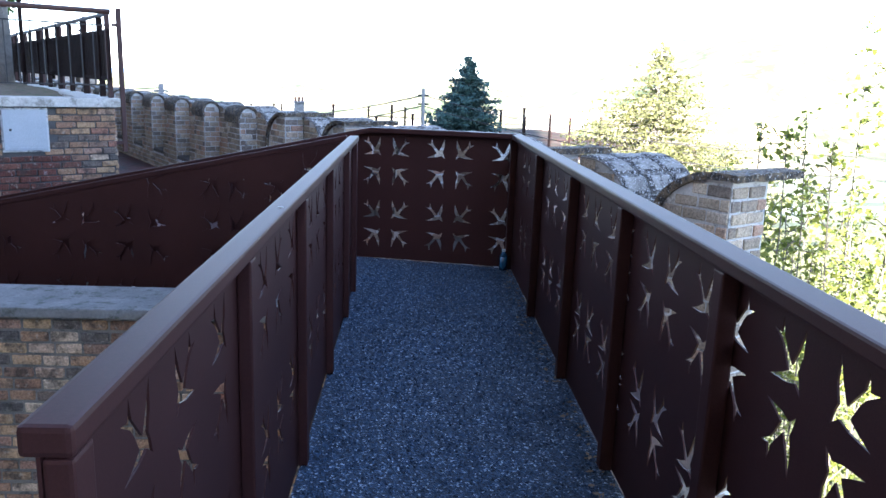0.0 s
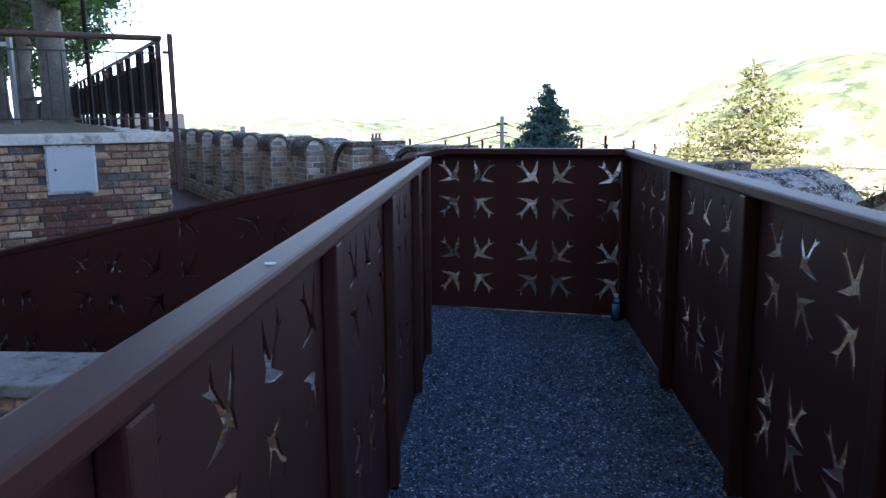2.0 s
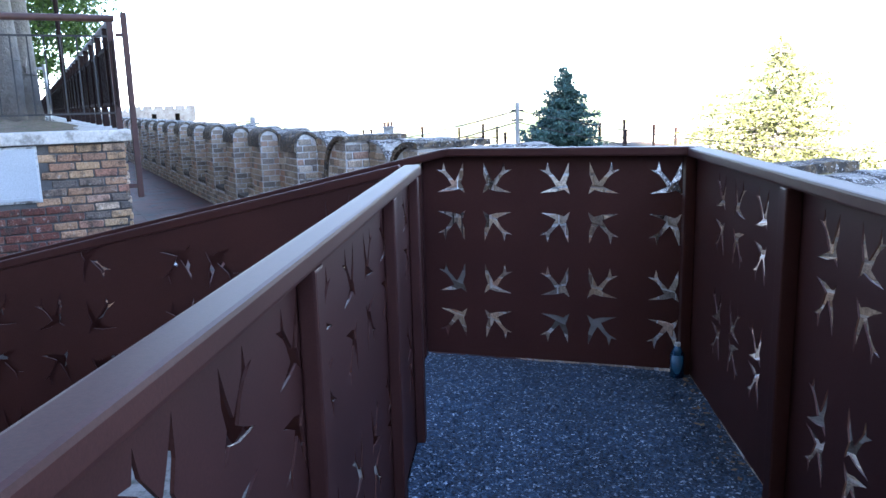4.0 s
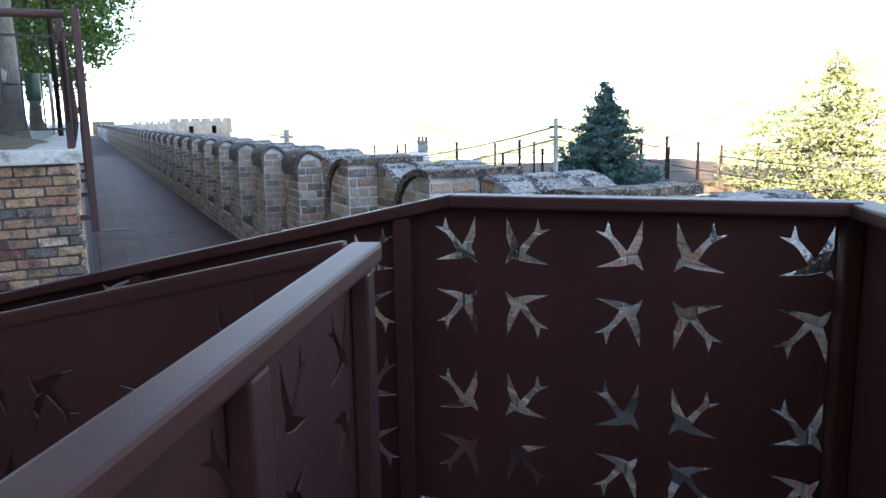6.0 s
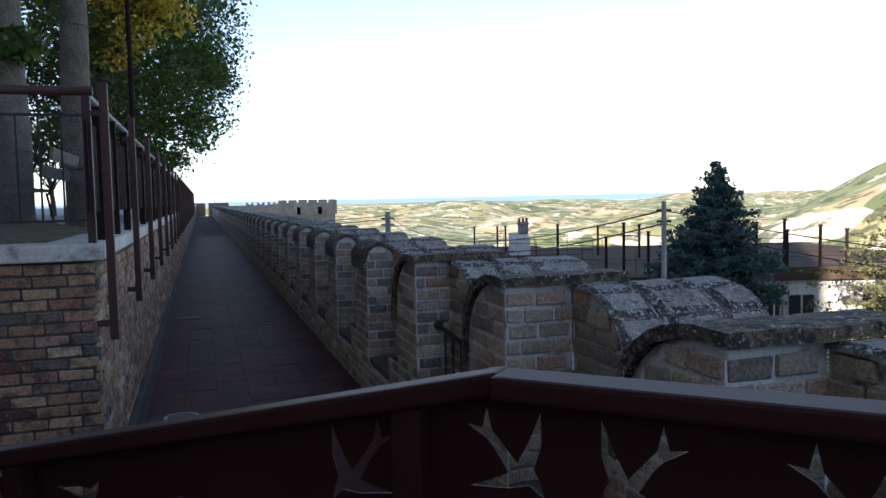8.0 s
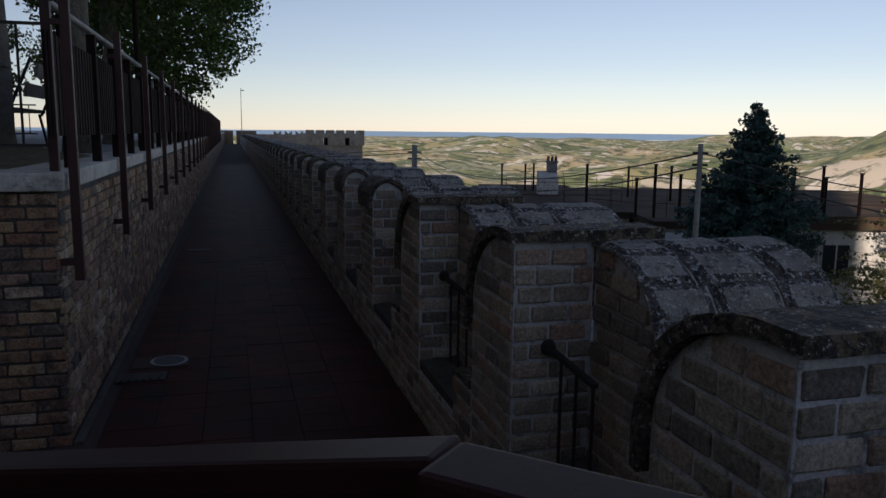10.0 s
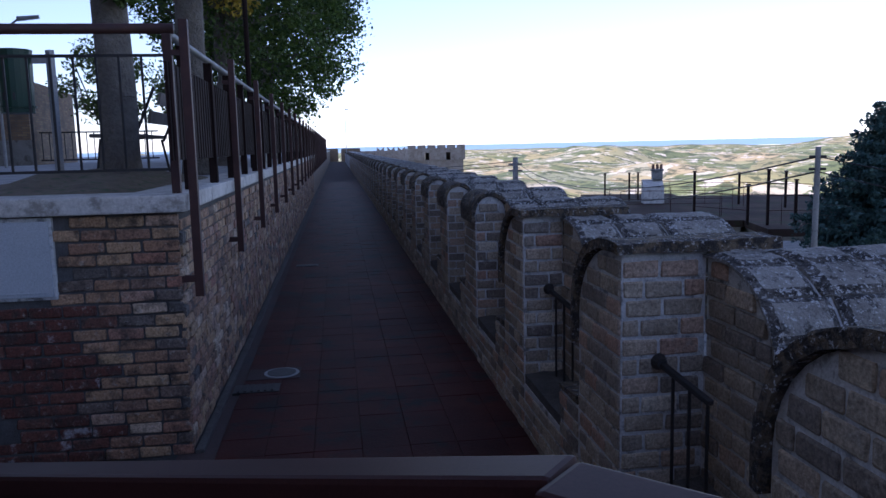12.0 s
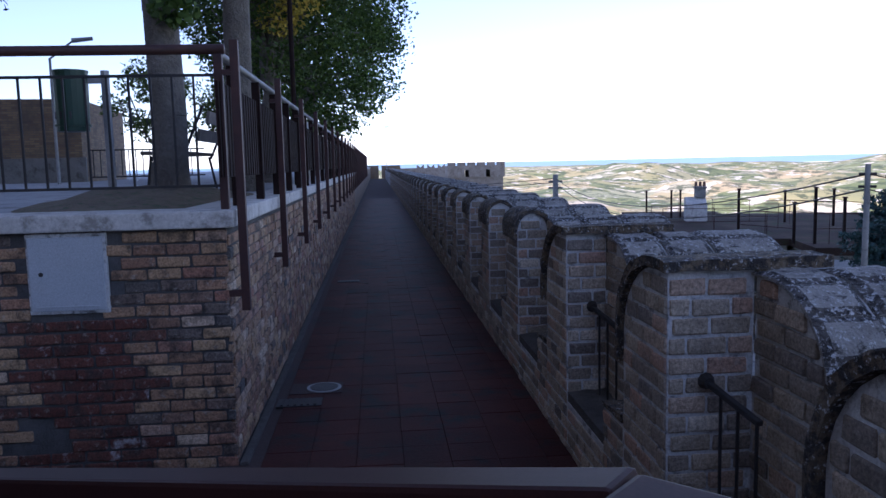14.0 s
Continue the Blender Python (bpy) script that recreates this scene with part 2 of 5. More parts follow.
def leaf_material(name, dark, light, rand_pow=1.0):
    m, nt, b = material(name, 0.6)
    src = nt.nodes.new("ShaderNodeNewGeometry").outputs["Random Per Island"]
    col = ramp(nt, src, [(0.0, dark), (1.0, light)])
    nt.links.new(col, b.inputs["Base Color"])
    t = nt.nodes.new("ShaderNodeBsdfTranslucent")
    nt.links.new(col, t.inputs["Color"])
    mx = nt.nodes.new("ShaderNodeMixShader")
    mx.inputs[0].default_value = 0.35
    nt.links.new(b.outputs[0], mx.inputs[1])
    nt.links.new(t.outputs[0], mx.inputs[2])
    nt.links.new(mx.outputs[0], nt.nodes["Material Output"].inputs["Surface"])
    return m


leaf_green = leaf_material("park_tree_leaf", (0.022, 0.055, 0.010), (0.12, 0.19, 0.035))
# yellow raised far up so sunlight on the crown is in the colour
leaf_yellow = leaf_material("sun_bright_leaf", (0.42, 0.34, 0.04), (0.70, 0.55, 0.09))
needle = leaf_material("blue_green_needle", (0.018, 0.052, 0.050), (0.085, 0.155, 0.145))
leaf_olive = leaf_material("pale_cedar_needle", (0.09, 0.10, 0.035), (0.20, 0.20, 0.075))
leaf_bright = leaf_material("young_maple_leaf", (0.08, 0.11, 0.016), (0.24, 0.26, 0.045))
leaf_bush = leaf_material("shrub_leaf", (0.07, 0.11, 0.03), (0.20, 0.25, 0.075))


# ---- building helpers ----
def box_into(bm, x0, x1, y0, y1, z0, z1, m=None, bevel=0.0):
    r = bmesh.ops.create_cube(bm, size=1.0)
    vs = r["verts"]
    bmesh.ops.scale(bm, vec=(x1 - x0, y1 - y0, z1 - z0), verts=vs)
    bmesh.ops.translate(bm, vec=((x0 + x1) / 2, (y0 + y1) / 2, (z0 + z1) / 2), verts=vs)
    if bevel:
        es = list({e for v in vs for e in v.link_edges})
        out = bmesh.ops.bevel(bm, geom=es, offset=bevel, segments=2, affect="EDGES", profile=0.6)
        vs = list({v for f in out["faces"] for v in f.verts} | {v for v in vs if v.is_valid})
    if m is not None:
        bmesh.ops.transform(bm, matrix=m, verts=[v for v in vs if v.is_valid])
    return bm


def tube_into(bm, p, q, r0, r1=None, sides=8, cap=True):
    p, q = Vector(p), Vector(q)
    d = q - p
    m = Matrix.Translation((p + q) / 2) @ d.to_track_quat("Z", "Y").to_matrix().to_4x4()
    bmesh.ops.create_cone(bm, cap_ends=cap, segments=sides, radius1=r0, radius2=r0 if r1 is None else r1, depth=d.length, matrix=m)
    return bm


def beam_into(bm, p, q, width, height, bevel=0.0):
    """A straight bar of rectangular section, upright height, from p to q (middle of its section)."""
    p, q = Vector(p), Vector(q)
    d = q - p
    flat = Vector((d.x, d.y, 0))
    if flat.length > 1e-4:
        side = Vector((-d.y, d.x, 0)).normalized()
    else:
        side = Vector((1, 0, 0))
    up = side.cross(d).normalized() * -1 if side.cross(d).z < 0 else side.cross(d).normalized()
    m = Matrix((side, d.normalized(), side.cross(d.normalized()))).transposed().to_4x4()
    m.translation = (p + q) / 2
    return box_into(bm, -width / 2, width / 2, -d.length / 2, d.length / 2, -height / 2, height / 2, m, bevel)


def mesh_of(bm, name, mats, smooth=False):
    me = bpy.data.meshes.new(name)
    bmesh.ops.recalc_face_normals(bm, faces=bm.faces[:])
    bm.to_mesh(me)
    bm.free()
    for m in mats if isinstance(mats, (list, tuple)) else [mats]:
        me.materials.append(m)
    if smooth:
        for p in me.polygons:
            p.use_smooth = True
    return me


def part(name, bm, mat, parent=None, label="", smooth=False):
    ob = new(name, mesh_of(bm, name, mat, smooth))
    if parent is not None:
        ob.parent = parent
    if label:
        ob["label"] = label
    return ob


def thing(name, label, category, group="", m=None, kind=""):
    ob = new(name)
    if m is not None:
        ob.matrix_world = m
    return tagged(ob, label, category, group, kind)


def B():
    return bmesh.new()


def slab(name, x0, x1, y0, y1, z0, z1, mat, parent=None, m=None, bevel=0.0, label=""):
    return part(name, box_into(B(), x0, x1, y0, y1, z0, z1, m, bevel), mat, parent, label)


# the town wall's own frame: x across the walkway from the terrace wall, y along it
WALK = pose(-3.776, 7.988, 0, 0, 0, 32.4)
PAVE = -0.421

# ---- the steel walkway with its swallow railings ----
SWALLOW = [(-0.50, 0.27), (-0.30, 0.24), (-0.24, 0.50), (-0.17, 0.22), (0.13, -0.12), (0.26, 0.12), (0.42, 0.50), (0.42, 0.10), (0.33, -0.17),
           (0.39, -0.28), (0.46, -0.50), (0.27, -0.36), (0.02, -0.43), (-0.48, -0.47), (-0.20, -0.36), (0.02, -0.25), (-0.13, 0.0), (-0.24, 0.12)]


def swallow(cx, cz, size, flip_x, flip_z):
    return [(cx + px * size * flip_x, cz + pz * size * flip_z) for px, pz in SWALLOW]


def pierced_sheet(x0, x1, z0, z1, birds, thick=0.005, slope=0.0, datum=0.0):
    """A steel sheet in the xz plane with swallows cut right through it; slope lowers it along x."""
    bm = B()
    for ring in [[(x0, z0), (x1, z0), (x1, z1), (x0, z1)]] + birds:
        vs = [bm.verts.new((a, 0, b)) for a, b in ring]
        for i in range(len(vs)):
            bm.edges.new((vs[i], vs[(i + 1) % len(vs)]))
    bmesh.ops.triangle_fill(bm, use_beauty=True, use_dissolve=False, edges=bm.edges[:], normal=(0, -1, 0))
    r = bmesh.ops.extrude_face_region(bm, geom=bm.faces[:])
    bmesh.ops.translate(bm, vec=(0, thick, 0), verts=[v for v in r["geom"] if isinstance(v, bmesh.types.BMVert)])
    for v in bm.verts:
        v.co.z += slope * (v.co.x - datum)
    return bm


ROWS_Z = (0.928, 0.685, 0.412, 0.172)
SIDE_ROWS = (0.93, 0.74, 0.455, 0.30)
STAIR_ROWS = (0.88, 0.66, 0.43, 0.165, -0.115, -0.45)
RAIL_Z = 1.08


def railing(name, start, end, posts, columns, slope=0.0, inward=1, low=0.0, rows=None, size=0.155, label="", rail_from=0.0, rail_to=0.0, wide=0.088, drop=0.0, lip=0.02, deep=0.05, level=False):
    """A run of pierced sheets between posts under a flat handrail; inward: the side (+1 left of the run, -1 right) on which the posts stand."""
    sx, sy, ex, ey = *start, *end
    length = math.hypot(ex - sx, ey - sy)
    ob = thing(name, label, "railing", "swallow railings", pose(sx, sy, drop, 0, 0, math.degrees(math.atan2(ey - sy, ex - sx))))
    edges = [0.0, length]
    number = 0
    for a, b in zip(edges, edges[1:]):
        birds = []
        for c in [c for c in columns if a + 0.079 < c < b - 0.079]:
            for k, z in enumerate(rows or ROWS_Z):
                if level:
                    z = z - drop - slope * c
                    if not low + 0.11 < z < RAIL_Z - 0.10:
                        continue
                birds.append(swallow(c, z, size, 1 if number % 2 == 0 else -1, 1 if k % 2 == 0 else -1))
            number += 1
        part("panel", pierced_sheet(a + 0.001, b - 0.001, low, RAIL_Z - 0.038, birds, slope=slope), corten, ob)
    for p in posts:
        z = slope * p
        y0, y1 = (0.006, 0.006 + deep) if inward > 0 else (-0.001 - deep, -0.001)
        bm = box_into(B(), p - 0.03, p + 0.03, y0, y1, low + z + 0.001, RAIL_Z - 0.0405 + z, bevel=0.006)
        part("post", bm, corten, ob)
    off = (wide / 2 - lip) * inward
    bm = beam_into(B(), (-rail_from, off, RAIL_Z - 0.020 - slope * rail_from), (length + rail_to, off, RAIL_Z - 0.020 + slope * (length + rail_to)), wide, 0.040, 0.008)
    part("handrail", bm, corten, ob)
    return ob


# right railing runs along x = 0.44, from behind the walker to the far corner
right_posts = [0.06, 1.00, 1.94, 2.89, 3.83, 4.77, 5.82, 7.08]
right_columns = [6.65, 6.40, 6.15, 5.89] + [5.60 - 0.25 * k for k in range(22)]
railing("right_railing", (0.44, -2.09), (0.44, 5.02), right_posts, sorted(right_columns), inward=1, rows=SIDE_ROWS, size=0.145,
        label="brown painted steel railing with swallow-shaped cut-outs along the gravel deck", rail_to=0.02, lip=0.034)
left_posts = [0.03, 1.00, 1.945, 2.89, 3.83, 4.42]
railing("left_railing", (-0.79, -0.20), (-0.79, 4.275), left_posts, [0.30 + 0.25 * k for k in range(17)], inward=-1, rows=SIDE_ROWS, size=0.135,
        wide=0.064, lip=0.026, deep=0.036, label="brown steel railing with swallow cut-outs and a smooth open-ended handrail", rail_to=0.05, rail_from=0.0)
# end railing: a straight level run, then the stair railing bending away and down
railing("end_railing", (-0.86, 5.305), (0.435, 5.022), [], [0.157, 0.392, 0.685, 0.915, 1.206], inward=-1, rail_from=-0.165, lip=0.0, drop=0.004,
        label="brown steel end railing with four rows of swallow cut-outs")
STAIR = -0.222
railing("outer_stair_railing", (-0.86, 5.305), (-4.75, 5.88), [0.02, 1.06, 2.1, 3.1, 3.9], [0.14, 0.38, 0.65, 0.90, 1.18, 1.42, 1.66, 1.92, 2.20, 2.44, 2.70, 2.95, 3.22, 3.48, 3.74], slope=STAIR, inward=1, low=-0.12,
        label="brown steel stair railing sloping down beside the brick wall", rail_from=0.165, drop=-0.031, wide=0.07, lip=0.0, rows=STAIR_ROWS, level=True)
railing("inner_stair_railing", (-0.832, 4.34), (-4.75, 4.92), [1.15, 2.3, 3.4], [0.25, 0.52, 0.79, 1.0, 1.40, 1.66, 1.92, 2.15, 2.55, 2.80, 3.05, 3.25], slope=STAIR, inward=-1, low=-0.12,
        label="brown steel inner stair railing sloping down with swallow cut-outs", wide=0.03, lip=0.012, drop=0.0, rows=STAIR_ROWS, level=True)

# deck: a steel tray filled with gravel
deck = tagged(slab("deck", -0.785, 0.434, -3.98, 4.36, -0.16, -0.012, corten), "brown steel deck tray under the gravel", "deck", kind="structure")
tagged(part("deck", box_into(B(), -0.86, 0.41, 4.362, 4.99, -0.16, -0.012), corten), "brown steel landing at the end of the deck", "deck", kind="structure")


def gravel_sheet():
    bm = B()
    nx, ny = 60, 400
    grid = []
    for j in range(ny + 1):
        row = []
        for i in range(nx + 1):
            x, y = -0.784 + 1.217 * i / nx, -3.98 + 8.98 * j / ny
            if y > 4.36:
                x = -0.86 + 1.293 * i / nx
                y = 4.36 + (y - 4.36) / 0.64 * (0.64 + 0.27 * (0.41 - x) / 1.1)
            z = 0.010 * noise.noise((x * 3, y * 3, 0)) + 0.007 * noise.noise((x * 38, y * 38, 5)) - 0.002
            row.append(bm.verts.new((x, y, z)))
        grid.append(row)
    for j in range(ny):
        for i in range(nx):
            bm.faces.new((grid[j][i], grid[j][i + 1], grid[j + 1][i + 1], grid[j + 1][i]))
    return bm


tagged(part("gravel", gravel_sheet(), gravel, smooth=True), "blue-grey crushed gravel covering the deck floor", "gravel", kind="stuff")

# yard on the castle side and the posts that carry the deck
tagged(part("courtyard", box_into(B(), -30.0, -0.80, -3.99, 3.53, -7.2, -2.4), concrete), "plain concrete yard at the castle's foot", "yard", kind="structure")
for px, pz in ((-0.72, -7.0), (0.36, -7.0)):
    for py in (-3.4, -1.2, 1.0, 3.0):
        leg = thing("deck_post", "brown steel post carrying the deck", "post", "deck posts", pose(px, py, pz))
        part("post_shaft", box_into(B(), -0.05, 0.05, -0.05, 0.05, 0.0, 6.839), corten, leg)
        part("foot_plate", box_into(B(), -0.11, 0.11, -0.11, 0.11, -0.02, 0.012), corten, leg)

# steps down to the terrace foot, between the stair railings
steps = thing("stair", "brown steel stair going down between pierced railings", "stair")
ang = math.degrees(math.atan2(0.498, -3.65))
for k in range(10):
    part("step", box_into(B(), 0.03 + 0.34 * k, 0.375 + 0.34 * k, -0.9, -0.07, -0.17 - 0.072 * (k + 1), -0.012 - 0.072 * (k + 1), pose(-0.86, 4.36, 0, 0, 0, ang) @ pose(0, 0, 0)), corten, steps)

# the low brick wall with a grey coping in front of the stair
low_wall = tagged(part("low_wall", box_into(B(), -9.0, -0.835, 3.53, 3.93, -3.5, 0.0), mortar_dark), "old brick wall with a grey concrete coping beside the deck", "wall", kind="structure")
part("coping", box_into(B(), -9.0, -0.82, 3.46, 3.98, 0.001, 0.065, bevel=0.012), grey_coping, low_wall, "grey concrete coping with lichen")

# ---- the walkway on the town wall ----
LONG = 104.0
tagged(part("walkway", box_into(B(), -0.1, 2.6, -6.75, LONG, PAVE - 0.4, PAVE - 0.012, WALK), asphalt), "dark worn paving of the long wall walk", "walkway", kind="structure")
# the terrace block to the left of it
terrace = tagged(part("terrace_wall", box_into(B(), -22, -0.012, 0.012, 25.9, -3.5, 1.038), wall_mortar), "brick retaining wall of the raised terrace", "wall", kind="structure")
tagged(part("terrace_floor", box_into(B(), -22, -0.34, 0.36, LONG, 1.039, 1.105, WALK), pale_paving), "worn concrete paving of the raised terrace", "floor", kind="structure")
terrace.matrix_world = WALK
part("coping", box_into(B(), -9.0, 0.05, -0.06, 0.355, 1.040, 1.142, None, 0.012), cap_stone, terrace, "pale stone coping with cracks")
part("coping", box_into(B(), -0.335, 0.05, 0.358, LONG, 1.040, 1.142, None, 0.012), cap_stone, terrace, "pale stone coping with cracks")
# a plastered skirt along the foot of the wall
part("far_stretch", box_into(B(), -22, 0.0, 25.901, LONG, -3.5, 1.038), far_brick, terrace)
# gutter strip; its dark colour also stands for shade at the wall foot
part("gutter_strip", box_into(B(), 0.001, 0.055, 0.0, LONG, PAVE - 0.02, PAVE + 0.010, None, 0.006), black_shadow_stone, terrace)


# ---- merlons ----
PITCH, FIRST = 1.66, -1.69


def arch_block():
    """The pier's shape: upright near end, flat top, far top corner rounded in a quarter arch; x across the wall, y along it."""
    pts = [(0.0, PAVE - 0.05), (0.0, 0.905), (0.10, 0.905)]
    for k in range(1, 9):
        a = math.pi / 2 * k / 8
        pts.append((0.10 + 0.45 * math.sin(a), 0.53 + 0.375 * math.cos(a)))
    pts.append((0.55, PAVE - 0.05))
    return pts


def extrude_profile(bm, pts, x0, x1):
    """Fill a profile of (y, z) points between the planes x0 and x1."""
    a = [bm.verts.new((x0, y, z)) for y, z in pts]
    b = [bm.verts.new((x1, y, z)) for y, z in pts]
    bm.faces.new(a)
    bm.faces.new(b[::-1])
    n = len(pts)
    for i in range(n):
        bm.faces.new((a[i], b[i], b[(i + 1) % n], a[(i + 1) % n]))
    return bm


def band(pts, thick):
    """A strip of even thickness along an open profile."""
    out = []
    for i, (y, z) in enumerate(pts):
        p, q = pts[max(0, i - 1)], pts[min(len(pts) - 1, i + 1)]
        d = Vector((q[0] - p[0], q[1] - p[1])).normalized()
        out.append((y - d.y * thick, z + d.x * thick))
    return pts + out[::-1]


def rough_up(bm, size, amount):
    for v in bm.verts:
        n = noise.noise_vector(v.co * size)
        v.co += n * amount


SPRING = 0.80


def round_head(wide, reach=0.0):
    """The outline (x, z) of a round-headed pier's top, from one springing to the other; reach widens it."""
    r = wide / 2
    return [(r - (r + reach) * math.cos(math.pi * k / 12), SPRING + (r + reach) * math.sin(math.pi * k / 12)) for k in range(13)]


def along_wall(bm):
    """Turn a profile drawn across the walk so that it runs along the wall."""
    for v in bm.verts:
        v.co = Vector((v.co.y, v.co.x, v.co.z))
    bmesh.ops.reverse_faces(bm, faces=bm.faces[:])
    return bm


def round_pier(wide):
    return along_wall(extrude_profile(B(), [(0.0, PAVE - 0.05)] + round_head(wide) + [(wide, PAVE - 0.05)], 0.0, 0.55))


def round_cap(seed, wide):
    arc = [(-0.004, SPRING - 0.09)] + round_head(wide, 0.004) + [(wide + 0.004, SPRING - 0.05)]
    bm = along_wall(extrude_profile(B(), band(arc, 0.032), -0.035, 0.57))
    bmesh.ops.subdivide_edges(bm, edges=[e for e in bm.edges if e.calc_length() > 0.3], cuts=5)
    for v in bm.verts:
        v.co += noise.noise_vector(v.co * 9 + Vector((seed * 3.1, 0, 0))) * 0.010
    return bm


def pier_core(wide):
    return extrude_profile(B(), arch_block(), 0.0, wide)


def pier_cap(seed):
    top = [(-0.055, 0.906), (0.02, 0.906), (0.10, 0.906)]
    for k in range(1, 10):
        a = math.pi / 2 * k / 9
        top.append((0.10 + 0.452 * math.sin(a), 0.53 + 0.377 * math.cos(a)))
    top.append((0.553, 0.40))
    bm = extrude_profile(B(), band(top, 0.046), -0.035, 0.66)
    bmesh.ops.subdivide_edges(bm, edges=[e for e in bm.edges if e.calc_length() > 0.3], cuts=7)
    for v in bm.verts:
        v.co += noise.noise_vector(v.co * 9 + Vector((seed * 3.1, 0, 0))) * 0.011
    return bm


ARC = [(-0.001, 0.875), (-0.12, 0.875)] + [(-0.12 - 0.42 * math.sin(math.pi / 2 * k / 10), 0.525 + 0.35 * math.cos(math.pi / 2 * k / 10)) for k in range(1, 11)]


def shoulder(wide):
    """The low stepped shoulder on which a pier's rounded side comes down."""
    return box_into(B(), 0.0, wide - 0.001, 0.551, 0.86, PAVE - 0.05, 0.085)


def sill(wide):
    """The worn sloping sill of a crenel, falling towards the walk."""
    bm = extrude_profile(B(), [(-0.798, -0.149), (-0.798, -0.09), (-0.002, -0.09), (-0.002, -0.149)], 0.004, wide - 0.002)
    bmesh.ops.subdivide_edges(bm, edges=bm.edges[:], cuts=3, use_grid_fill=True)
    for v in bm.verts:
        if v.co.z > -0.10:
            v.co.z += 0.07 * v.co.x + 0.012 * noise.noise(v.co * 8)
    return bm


def shoulder_cap(wide):
    bm = extrude_profile(B(), [(0.556, 0.086), (0.556, 0.125), (0.87, 0.10), (0.87, 0.086)], -0.012, wide - 0.002)
    bmesh.ops.subdivide_edges(bm, edges=bm.edges[:], cuts=3, use_grid_fill=True)
    for v in bm.verts:
        v.co += noise.noise_vector(v.co * 11) * 0.008
    return bm


def barrel_core(wide):
    """The rounded mass between two piers, falling away from the pier behind it."""
    return extrude_profile(B(), [(-0.001, 0.40)] + ARC + [(-0.545, 0.47), (-1.109, 0.47), (-1.109, 0.40)], wide + 0.01, 1.16)


def barrel_slabs(seed, wide):
    """Curved coping slabs over the rounded mass: four courses, each of three stones."""
    r = random.Random(40 + seed)
    out = []
    cuts = [0, 3, 6, 9, len(ARC) - 1]
    for c in range(4):
        pts = ARC[cuts[c]:cuts[c + 1] + 1]
        n = len(pts)
        fine = []
        for i in range(n - 1):
            for f in (0.0, 0.5):
                fine.append((pts[i][0] + (pts[i + 1][0] - pts[i][0]) * f, pts[i][1] + (pts[i + 1][1] - pts[i][1]) * f))
        fine.append(pts[-1])
        fine[0] = (fine[0][0] - 0.004, fine[0][1])
        edge = wide - 0.025
        xs = [edge, edge + r.uniform(0.24, 0.32), edge + r.uniform(0.52, 0.62), 1.19]
        for x0, x1 in zip(xs, xs[1:]):
            bm = B()
            steps = 8
            top = []
            prof = fine
            m = len(prof)
            grid_t, grid_b = [], []
            for i, (y, z) in enumerate(prof):
                p, q = prof[max(0, i - 1)], prof[min(m - 1, i + 1)]
                d = Vector((p[0] - q[0], p[1] - q[1])).normalized()
                ny, nz = -d.y, d.x
                row_t, row_b = [], []
                for j in range(steps + 1):
                    x = x0 + 0.010 + (x1 - x0 - 0.020) * j / steps
                    rim = i in (0, m - 1) or j in (0, steps)
                    h = 0.030 - (0.014 if rim else 0.0) + 0.006 * noise.noise((x * 9 + seed * 5, y * 9, z * 9)) + 0.005 * noise.noise((x * 45, y * 45, z * 45))
                    row_t.append(bm.verts.new((x, y + ny * h, z + nz * h)))
                    row_b.append(bm.verts.new((x, y + ny * 0.001, z + nz * 0.001)))
                grid_t.append(row_t)
                grid_b.append(row_b)
            for i in range(m - 1):
                for j in range(steps):
                    f = bm.faces.new((grid_t[i][j], grid_t[i][j + 1], grid_t[i + 1][j + 1], grid_t[i + 1][j]))
                    f.material_index = 1 if i in (0, m - 2) or j in (0, steps - 1) else 0
            ring = [(i, 0) for i in range(m)] + [(m - 1, j) for j in range(1, steps + 1)] + [(i, steps) for i in range(m - 2, -1, -1)] + [(0, j) for j in range(steps - 1, 0, -1)]
            for (i, j), (k, l) in zip(ring, ring[1:] + ring[:1]):
                bm.faces.new((grid_t[i][j], grid_t[k][l], grid_b[k][l], grid_b[i][j]))
            out.append(mesh_of(bm, "coping_slab", [lichen_stone, lichen_crust], False))
    return out


merlon_parts = {}


def pier_width(k):
    return 0.36 if k <= 1 else 0.25


